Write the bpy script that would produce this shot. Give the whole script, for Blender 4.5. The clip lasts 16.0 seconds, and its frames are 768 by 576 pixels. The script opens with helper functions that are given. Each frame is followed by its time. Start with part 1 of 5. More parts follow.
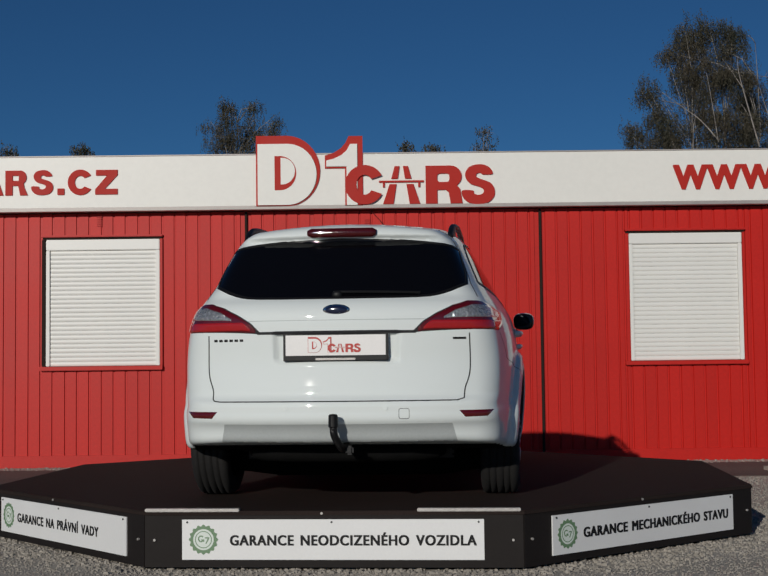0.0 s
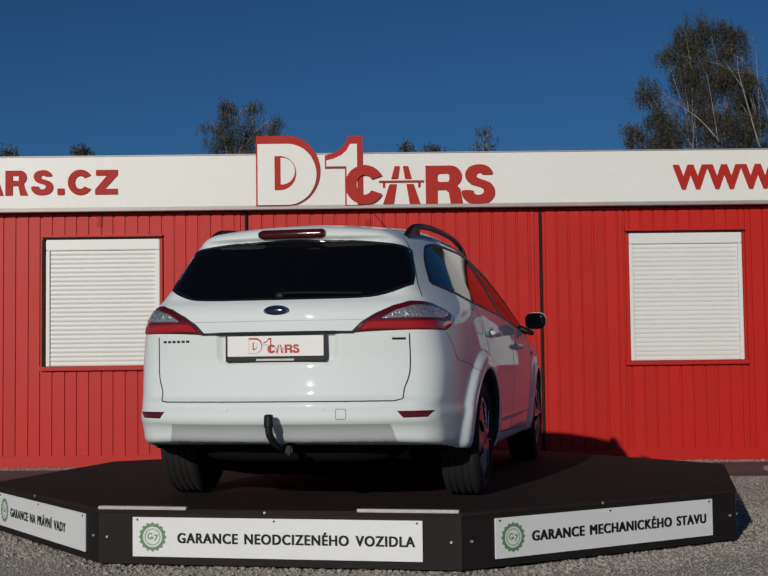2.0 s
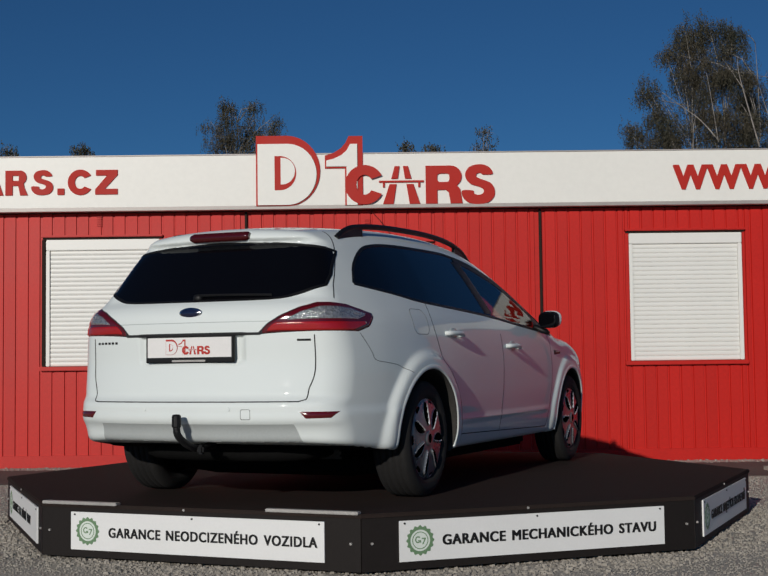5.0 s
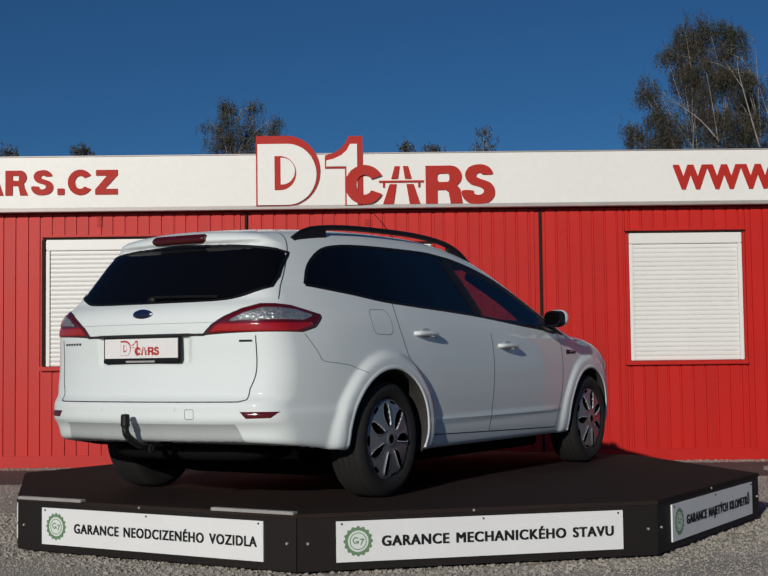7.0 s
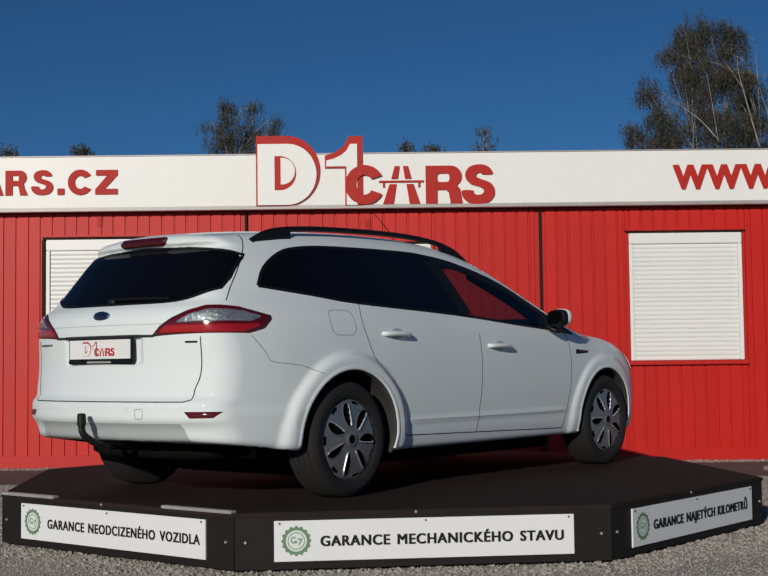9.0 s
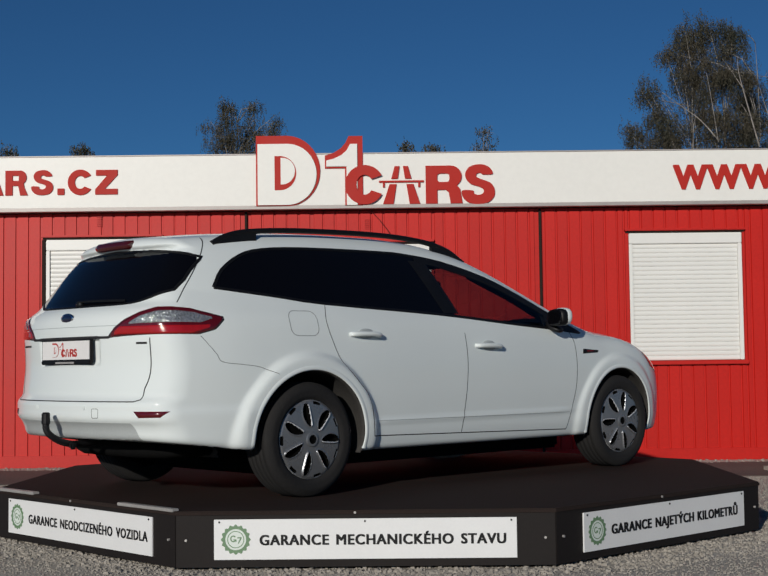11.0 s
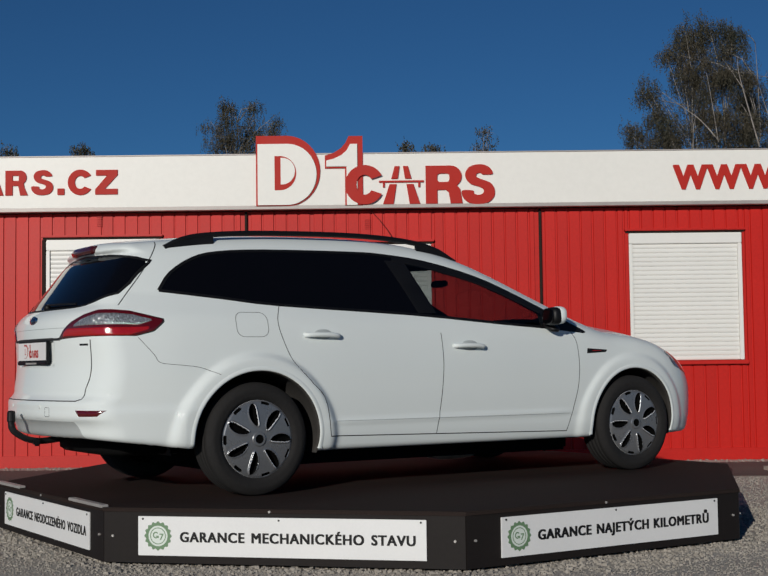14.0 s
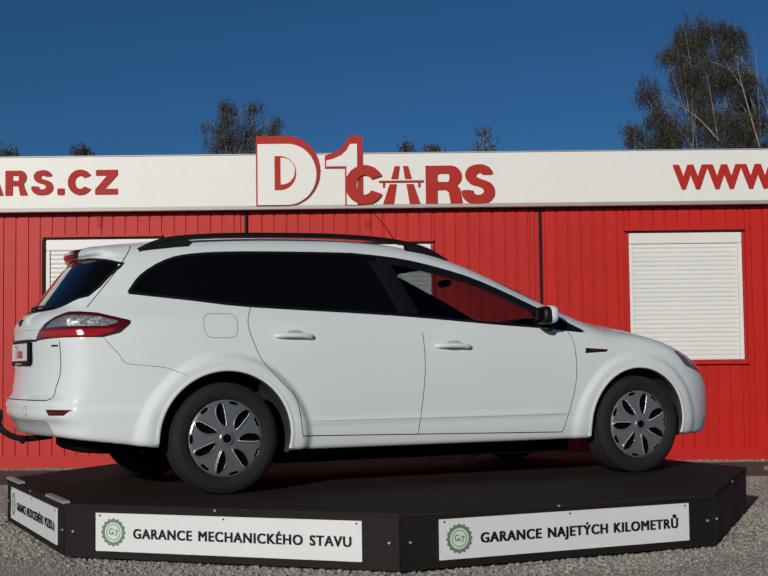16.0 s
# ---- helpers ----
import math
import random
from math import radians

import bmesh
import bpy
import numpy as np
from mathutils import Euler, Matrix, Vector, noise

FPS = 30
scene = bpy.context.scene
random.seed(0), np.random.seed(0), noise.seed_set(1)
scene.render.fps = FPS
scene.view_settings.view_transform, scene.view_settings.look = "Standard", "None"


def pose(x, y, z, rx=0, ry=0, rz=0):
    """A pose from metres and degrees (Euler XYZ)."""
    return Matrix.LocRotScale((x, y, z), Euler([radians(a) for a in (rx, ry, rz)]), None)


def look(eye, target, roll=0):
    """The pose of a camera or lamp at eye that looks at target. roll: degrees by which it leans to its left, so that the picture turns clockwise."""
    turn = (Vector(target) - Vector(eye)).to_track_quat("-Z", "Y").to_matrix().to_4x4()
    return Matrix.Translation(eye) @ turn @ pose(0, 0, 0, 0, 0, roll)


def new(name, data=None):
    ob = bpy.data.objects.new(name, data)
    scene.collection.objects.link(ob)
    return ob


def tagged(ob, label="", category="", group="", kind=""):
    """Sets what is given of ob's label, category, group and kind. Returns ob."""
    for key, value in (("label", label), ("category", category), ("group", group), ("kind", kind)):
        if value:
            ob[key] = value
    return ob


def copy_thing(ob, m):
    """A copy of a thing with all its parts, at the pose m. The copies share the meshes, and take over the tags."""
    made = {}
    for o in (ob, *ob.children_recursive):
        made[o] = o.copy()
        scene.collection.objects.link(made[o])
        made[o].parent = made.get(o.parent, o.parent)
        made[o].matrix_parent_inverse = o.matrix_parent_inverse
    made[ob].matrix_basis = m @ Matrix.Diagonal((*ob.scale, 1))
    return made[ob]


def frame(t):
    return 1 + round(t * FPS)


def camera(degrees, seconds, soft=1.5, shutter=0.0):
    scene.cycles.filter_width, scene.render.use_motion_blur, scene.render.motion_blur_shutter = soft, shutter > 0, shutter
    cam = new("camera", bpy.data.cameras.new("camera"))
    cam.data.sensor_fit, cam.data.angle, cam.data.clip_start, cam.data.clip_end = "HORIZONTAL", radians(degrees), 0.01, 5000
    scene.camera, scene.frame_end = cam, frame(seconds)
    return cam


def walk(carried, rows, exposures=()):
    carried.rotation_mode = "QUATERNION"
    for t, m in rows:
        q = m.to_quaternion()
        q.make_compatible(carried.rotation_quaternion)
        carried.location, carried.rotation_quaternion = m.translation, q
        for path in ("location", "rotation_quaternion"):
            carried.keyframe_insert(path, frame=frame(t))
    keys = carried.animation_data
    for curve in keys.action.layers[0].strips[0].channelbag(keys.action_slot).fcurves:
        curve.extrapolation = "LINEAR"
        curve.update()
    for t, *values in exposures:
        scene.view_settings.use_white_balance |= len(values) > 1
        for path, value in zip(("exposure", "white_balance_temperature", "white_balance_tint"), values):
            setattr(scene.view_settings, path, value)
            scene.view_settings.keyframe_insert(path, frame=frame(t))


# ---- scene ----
cam = camera(32.29, 16.0, soft=1.5)
EYE, AIM = (0.0, -9.006, 1.023), (0.0417, -0.0213, 1.5502)
walk(cam, [(0.0, look(EYE, AIM, -0.684)), (16.0, look(EYE, AIM, -0.684))],
     exposures=[(0.0, -0.36), (2.5, -0.33), (4.2, -0.26), (6.5, -0.14), (8.5, -0.10), (12.0, -0.11), (16.0, -0.20)])

# ---- light: a low clear sun behind the camera, blue sky ----
SUN_TURN, SUN_UP = 200.3, 16.0
world = bpy.data.worlds.new("sky")
scene.world = world
world.use_nodes = True
sky = world.node_tree.nodes.new("ShaderNodeTexSky")
sky.sky_type, sky.sun_disc = "NISHITA", False
sky.sun_elevation, sky.sun_rotation = radians(SUN_UP), radians(SUN_TURN)
sky.altitude, sky.air_density, sky.dust_density, sky.ozone_density = 300, 0.7, 0.0, 6.0
back = world.node_tree.nodes["Background"]
back.inputs["Strength"].default_value = 0.048
clear = world.node_tree.nodes.new("ShaderNodeMix")  # a deep, dry autumn blue
clear.data_type, clear.blend_type = "RGBA", "MULTIPLY"
clear.inputs[0].default_value = 1.0
clear.inputs[7].default_value = (0.595, 0.91, 0.98, 1)
world.node_tree.links.new(sky.outputs[0], clear.inputs[6])
world.node_tree.links.new(clear.outputs[2], back.inputs["Color"])
sun = new("sun", bpy.data.lights.new("sun", "SUN"))
sun.data.energy, sun.data.angle, sun.data.color = 3.1, radians(0.5), (1.0, 0.955, 0.875)
a, b = radians(SUN_TURN), radians(SUN_UP)
sun.matrix_world = look((30 * math.sin(a) * math.cos(b), 30 * math.cos(a) * math.cos(b), 30 * math.sin(b)), (0, 0, 0))


# ---- materials ----
def mat(name, colour, rough=0.6, metal=0.0, vary=0.12, size=8.0, fine=90.0, bump=0.15, coat=0.0, tint=None, by_object=0.0, by_island=0.0, gloss=0.5):
    """A surface with variation at two sizes: broad stains and fine grain, in the object's own metres."""
    m = bpy.data.materials.new(name)
    m.use_nodes = True
    n, l = m.node_tree.nodes, m.node_tree.links
    p = n["Principled BSDF"]
    co = n.new("ShaderNodeTexCoord")
    big, small = n.new("ShaderNodeTexNoise"), n.new("ShaderNodeTexNoise")
    big.inputs["Scale"].default_value, big.inputs["Detail"].default_value = size, 4
    small.inputs["Scale"].default_value, small.inputs["Detail"].default_value = fine, 3
    for t in (big, small):
        l.new(co.outputs["Object"], t.inputs["Vector"])
    ramp = n.new("ShaderNodeValToRGB")
    ramp.color_ramp.elements[0].position, ramp.color_ramp.elements[1].position = 0.3, 0.7
    c = Vector(colour)
    d = Vector(tint) if tint else c * (1 - 2 * vary)
    ramp.color_ramp.elements[0].color, ramp.color_ramp.elements[1].color = (*d, 1), (*c, 1)
    mixer = n.new("ShaderNodeMath")
    mixer.operation = "MULTIPLY_ADD"
    mixer.inputs[1].default_value = 0.5
    l.new(small.outputs["Fac"], mixer.inputs[0])
    half = n.new("ShaderNodeMath")
    half.operation = "MULTIPLY"
    half.inputs[1].default_value = 0.5
    l.new(big.outputs["Fac"], half.inputs[0])
    l.new(half.outputs[0], mixer.inputs[2])
    l.new(mixer.outputs[0], ramp.inputs["Fac"])
    out = ramp.outputs["Color"]
    if by_object or by_island:
        hsv = n.new("ShaderNodeHueSaturation")
        info = n.new("ShaderNodeObjectInfo" if by_object else "ShaderNodeNewGeometry")
        span = n.new("ShaderNodeMapRange")
        v = by_object or by_island
        span.inputs["To Min"].default_value, span.inputs["To Max"].default_value = 1 - v, 1 + v
        l.new(info.outputs["Random" if by_object else "Random Per Island"], span.inputs["Value"])
        l.new(span.outputs[0], hsv.inputs["Value"])
        l.new(out, hsv.inputs["Color"])
        out = hsv.outputs["Color"]
    l.new(out, p.inputs["Base Color"])
    p.inputs["Metallic"].default_value, p.inputs["Specular IOR Level"].default_value = metal, gloss
    rr = n.new("ShaderNodeMapRange")
    rr.inputs["To Min"].default_value, rr.inputs["To Max"].default_value = max(0.02, rough * 0.85), min(1, rough * 1.15)
    l.new(big.outputs["Fac"], rr.inputs["Value"])
    l.new(rr.outputs[0], p.inputs["Roughness"])
    p.inputs["Coat Weight"].default_value, p.inputs["Coat Roughness"].default_value = coat, 0.03
    if bump:
        b = n.new("ShaderNodeBump")
        b.inputs["Strength"].default_value, b.inputs["Distance"].default_value = bump, 0.01
        l.new(small.outputs["Fac"], b.inputs["Height"])
        l.new(b.outputs[0], p.inputs["Normal"])
    return m


def glass(name, colour):
    """A thin pane: tinted clear, with a gloss that grows towards grazing."""
    m = bpy.data.materials.new(name)
    m.use_nodes = True
    n, l = m.node_tree.nodes, m.node_tree.links
    n.remove(n["Principled BSDF"])
    see, gloss, mix, face = n.new("ShaderNodeBsdfTransparent"), n.new("ShaderNodeBsdfGlossy"), n.new("ShaderNodeMixShader"), n.new("ShaderNodeLayerWeight")
    see.inputs["Color"].default_value = (*colour, 1)
    gloss.inputs["Roughness"].default_value = 0.015
    steep, share = n.new("ShaderNodeMath"), n.new("ShaderNodeMapRange")
    steep.operation = "POWER"
    steep.inputs[1].default_value = 4.0
    share.inputs["To Min"].default_value, share.inputs["To Max"].default_value = 0.04, 0.75
    l.new(face.outputs["Facing"], steep.inputs[0])
    l.new(steep.outputs[0], share.inputs["Value"])
    l.new(share.outputs[0], mix.inputs[0])
    l.new(see.outputs[0], mix.inputs[1])
    l.new(gloss.outputs[0], mix.inputs[2])
    l.new(mix.outputs[0], n["Material Output"].inputs["Surface"])
    return m


PAINT = mat("white_car_paint", (0.755, 0.802, 0.788), 0.62, vary=0.02, size=1.2, fine=500, bump=0.0, coat=0.6, gloss=0.3)
BLACK_TRIM = mat("black_rubber", (0.007, 0.007, 0.008), 0.5, vary=0.2, bump=0.05, gloss=0.3)
SOFT_SEAM = mat("grey_panel_gap", (0.22, 0.23, 0.23), 0.8, vary=0.1, bump=0.0)
SEAM = mat("dark_seam", (0.02, 0.02, 0.022), 0.8, vary=0.1, bump=0.0)
TYRE = mat("tyre_rubber", (0.0125, 0.0112, 0.0108), 0.85, vary=0.25, size=6, fine=60, bump=0.2)
RIM = mat("silver_hubcap", (0.26, 0.265, 0.275), 0.28, metal=0.55, vary=0.1, bump=0.02)
HOLE = mat("hubcap_hole", (0.003, 0.003, 0.003), 0.9, bump=0.0, gloss=0.05)
# silver edges paler than the hubcap: the sun's glint is in the colour
RIM_GLINT = mat("silver_edge_with_glint", (0.80, 0.81, 0.83), 0.28, metal=0.35, vary=0.05, bump=0.0)
CHROME = mat("chrome", (0.75, 0.75, 0.76), 0.12, metal=1.0, vary=0.03, bump=0.0)
DARK_GLASS = mat("privacy_glass", (0.003, 0.003, 0.004), 0.04, vary=0.05, bump=0.0, gloss=0.32)
CLEAR_GLASS = glass("tinted_clear_glass", (0.50, 0.53, 0.53))
CABIN = mat("dark_cabin_cloth", (0.018, 0.018, 0.020), 0.9, vary=0.2)
LENS_RED = mat("red_lens", (0.42, 0.009, 0.010), 0.10, vary=0.1, size=30, fine=220, bump=0.08, coat=1.0)
LENS_RIM = mat("deep_red_lens", (0.11, 0.004, 0.006), 0.10, vary=0.1, size=30, fine=220, bump=0.04, coat=1.0)
LENS_DARK = mat("dark_red_lens", (0.065, 0.004, 0.005), 0.12, vary=0.1, size=30, fine=220, bump=0.05, coat=0.6)
HEADLAMP = mat("grey_headlamp_lens", (0.26, 0.23, 0.21), 0.12, metal=0.3, vary=0.3, size=40, bump=0.2, coat=1.0)
# lighter than the underbody: dust, and sunlight put into the liner's colour
ARCH = mat("dusty_sunlit_arch_liner", (0.055, 0.050, 0.045), 0.9, vary=0.3, size=6)
LENS_CLEAR = mat("clear_reflector_lens", (0.66, 0.66, 0.66), 0.12, metal=0.65, vary=0.30, size=70, fine=75, bump=1.0, coat=1.0)
UNDER = mat("underbody_black", (0.006, 0.006, 0.006), 0.9, vary=0.3, gloss=0.1)
# grey of the valance; also paints the shading of handle cups and creases
BUMPER_GREY = mat("grey_bumper_and_crease_shade", (0.46, 0.49, 0.485), 0.45, vary=0.06, size=3, bump=0.03, coat=0.5)
BADGE = mat("blue_enamel", (0.010, 0.014, 0.045), 0.15, coat=1.0, bump=0.0)
PLATE = mat("white_plate", (0.82, 0.80, 0.78), 0.4, vary=0.03, bump=0.0)
RED_INK = mat("red_ink", (0.50, 0.035, 0.025), 0.5, vary=0.06, bump=0.0)
DARK_INK = mat("dark_ink", (0.012, 0.012, 0.013), 0.6, vary=0.05, bump=0.0, gloss=0.25)
GREEN_INK = mat("green_ink", (0.15, 0.26, 0.14), 0.5, vary=0.06, bump=0.0)
PALE_INK = mat("pale_green_ink", (0.70, 0.76, 0.70), 0.5, vary=0.03, bump=0.0)
SIGN = mat("white_sign_board", (0.80, 0.80, 0.79), 0.45, vary=0.03, size=4, bump=0.02)
DECK = mat("dark_brown_deck", (0.0355, 0.0252, 0.0222), 0.9, vary=0.24, size=1.6, fine=140, bump=0.12, gloss=0.1)
SKIRT = mat("dark_brown_sheet", (0.0150, 0.0115, 0.0105), 0.7, vary=0.15, size=2.0, fine=60, bump=0.04, gloss=0.25)
STEEL = mat("galvanised_steel", (0.50, 0.475, 0.45), 0.5, metal=0.3, vary=0.15)
RED_WALL = mat("red_painted_steel", (0.585, 0.0125, 0.0065), 0.48, vary=0.10, size=1.3, fine=40, bump=0.03, by_object=0.06, gloss=0.3)
RED_RAIL = mat("red_steel_rail", (0.56, 0.013, 0.0075), 0.48, vary=0.10, size=1.5, fine=30, bump=0.03, gloss=0.3)
# real cabin joints, and painted shade round shutters and below the roof board
JOINT_SHADE = mat("dark_joint_and_shade", (0.028, 0.018, 0.014), 0.8, bump=0.0, gloss=0.15)
WHITE = mat("white_fascia_board", (0.84, 0.825, 0.77), 0.45, vary=0.03, size=0.8, fine=20, bump=0.02)
SHUTTER = mat("white_shutter_slat", (0.82, 0.81, 0.765), 0.4, vary=0.03, size=3, fine=80, bump=0.01, by_object=0.015)
EDGE = mat("grey_metal_flashing", (0.42, 0.38, 0.36), 0.5, metal=0.3, vary=0.12, bump=0.03)
RED_SIGN = mat("red_letter_acrylic", (0.47, 0.016, 0.008), 0.6, vary=0.05, size=3, bump=0.0, gloss=0.3)
GRAVEL = mat("grey_gravel", (0.52, 0.470, 0.405), 0.95, size=2.0, fine=70, bump=0.9, tint=(0.33, 0.295, 0.25))
STONES = mat("loose_gravel_stones", (0.37, 0.335, 0.288), 0.9, vary=0.15, size=20, fine=120, bump=0.3, by_island=0.22)
SOIL = mat("dark_damp_soil", (0.13, 0.105, 0.09), 0.95, size=1.5, fine=40, bump=0.8, tint=(0.06, 0.05, 0.045))
ROOF = mat("grey_roof_sheet", (0.2, 0.2, 0.2), 0.7)
BARK = mat("pale_birch_bark", (0.40, 0.37, 0.33), 0.85, size=5, fine=25, bump=0.4, tint=(0.12, 0.10, 0.09))
LEAF = mat("dull_autumn_leaves", (0.066, 0.050, 0.030), 0.7, size=0.7, fine=3, bump=0.0, by_island=0.35, tint=(0.028, 0.034, 0.020))


# ---- mesh helpers ----
def part(name, bm, material, parent=None, label="", smooth=False):
    me = bpy.data.meshes.new(name)
    if isinstance(bm, bmesh.types.BMesh):
        bm.to_mesh(me)
        bm.free()
    else:
        me.from_pydata(*bm)
    me.materials.append(material)
    if smooth:
        for p in me.polygons:
            p.use_smooth = True
    ob = new(name, me)
    if parent is not None:
        ob.parent = parent
    if label:
        tagged(ob, label)
    return ob


def empty(name, label, category, group="", kind=""):
    return tagged(new(name), label, category, group, kind)


def box(x0, x1, y0, y1, z0, z1, bevel=0.0, bm=None):
    bm = bm or bmesh.new()
    made = bmesh.ops.create_cube(bm, size=1, matrix=Matrix.Translation(((x0 + x1) / 2, (y0 + y1) / 2, (z0 + z1) / 2)) @ Matrix.Diagonal((x1 - x0, y1 - y0, z1 - z0, 1)))
    if bevel:
        es = list({e for v in made["verts"] for e in v.link_edges})
        bmesh.ops.bevel(bm, geom=es, offset=bevel, segments=2, affect="EDGES")
    return bm


def prism(outline, depth, m=None, bevel=0.0, bm=None, holes=()):
    """A flat plate: the outline in x, z, front at y = 0, back at y = depth."""
    bm = bm or bmesh.new()
    edges = []
    for ring in (outline, *holes):
        vs = [bm.verts.new((p[0], 0, p[1])) for p in ring]
        edges += [bm.edges.new((vs[i], vs[(i + 1) % len(vs)])) for i in range(len(vs))]
    faces = [g for g in bmesh.ops.triangle_fill(bm, use_beauty=True, use_dissolve=False, edges=edges)["geom"] if isinstance(g, bmesh.types.BMFace)]
    ext = bmesh.ops.extrude_face_region(bm, geom=faces)["geom"]
    bmesh.ops.translate(bm, verts=[g for g in ext if isinstance(g, bmesh.types.BMVert)], vec=(0, depth, 0))
    bmesh.ops.recalc_face_normals(bm, faces=bm.faces)
    if m is not None:
        bm.transform(m)
    return bm


def tube(points, radius, sides=6, bm=None, taper=1.0):
    bm = bm or bmesh.new()
    pts = [Vector(p) for p in points]
    rings = []
    for i, p in enumerate(pts):
        d = (pts[min(i + 1, len(pts) - 1)] - pts[max(i - 1, 0)]).normalized()
        q = d.to_track_quat("Z", "Y").to_matrix()
        r = radius * (1 + (taper - 1) * i / max(1, len(pts) - 1))
        rings.append([bm.verts.new(p + q @ Vector((r * math.cos(k * math.tau / sides), r * math.sin(k * math.tau / sides), 0))) for k in range(sides)])
    for r0, r1 in zip(rings, rings[1:]):
        for k in range(sides):
            bm.faces.new((r0[k], r0[(k + 1) % sides], r1[(k + 1) % sides], r1[k]))
    bm.faces.new(rings[0][::-1])
    bm.faces.new(rings[-1])
    return bm


def disc(r, depth, m, segs=24, bm=None):
    bm = bm or bmesh.new()
    bmesh.ops.create_cone(bm, cap_ends=True, segments=segs, radius1=r, radius2=r, depth=depth, matrix=m)
    return bm


def lathe(profile, segs=48, bm=None, m=None):
    """Turns a profile of (radius, along) round the x axis."""
    bm = bm or bmesh.new()
    rings = [[bm.verts.new((a, r * math.cos(k * math.tau / segs), r * math.sin(k * math.tau / segs))) for k in range(segs)] for r, a in profile]
    for r0, r1 in zip(rings, rings[1:]):
        for k in range(segs):
            bm.faces.new((r0[k], r0[(k + 1) % segs], r1[(k + 1) % segs], r1[k]))
    bmesh.ops.recalc_face_normals(bm, faces=bm.faces)
    if m is not None:
        bm.transform(m)
    return bm


def glyphs(text):
    cu = bpy.data.curves.new("text", "FONT")
    cu.body, cu.size, cu.extrude, cu.resolution_u, cu.space_character = text, 1.0, 0.0, 4, 1.12
    ob = bpy.data.objects.new("text", cu)
    scene.collection.objects.link(ob)
    me = bpy.data.meshes.new_from_object(ob.evaluated_get(bpy.context.evaluated_depsgraph_get()))
    bpy.data.objects.remove(ob)
    return me


def natural(text):
    me = glyphs(text)
    xs = [v.co.x for v in me.vertices]
    bpy.data.meshes.remove(me)
    return max(xs) - min(xs) + 0.05


def lettering(text, width, height, depth, bold=0.0):
    """Built-in font as a mesh in x, z, from x = 0, cap height and width as given, front at y = depth. bold: stroke added, in ems."""
    me = glyphs(text)
    bm = bmesh.new()
    steps = max(1, int(bold / 0.022) + 1) if bold else 1
    for k in range(steps):
        for j in (0, 1) if bold else (0,):
            n0 = len(bm.verts)
            bm.from_mesh(me)
            bm.verts.ensure_lookup_table()
            for v in bm.verts[n0:]:
                v.co.x += bold * k / max(1, steps - 1)
                v.co.y += (j - 0.5) * 0.4 * bold
                v.co.z = -0.0002 * (2 * k + j)
    bpy.data.meshes.remove(me)
    xs = [v.co.x for v in bm.verts]
    x0, w = min(xs), max(xs) - min(xs)
    for v in bm.verts:
        v.co = Vector(((v.co.x - x0) * width / w, v.co.z, v.co.y * height / 0.7))
    ext = bmesh.ops.extrude_face_region(bm, geom=list(bm.faces))["geom"]
    bmesh.ops.translate(bm, verts=[g for g in ext if isinstance(g, bmesh.types.BMVert)], vec=(0, depth, 0))
    return bm


def rounded(x0, x1, z0, z1, r, n=5):
    pts = []
    for cx, cz, a0 in ((x1 - r, z1 - r, 0), (x0 + r, z1 - r, 90), (x0 + r, z0 + r, 180), (x1 - r, z0 + r, 270)):
        pts += [(cx + r * math.cos(radians(a0 + 90 * k / n)), cz + r * math.sin(radians(a0 + 90 * k / n))) for k in range(n + 1)]
    return pts


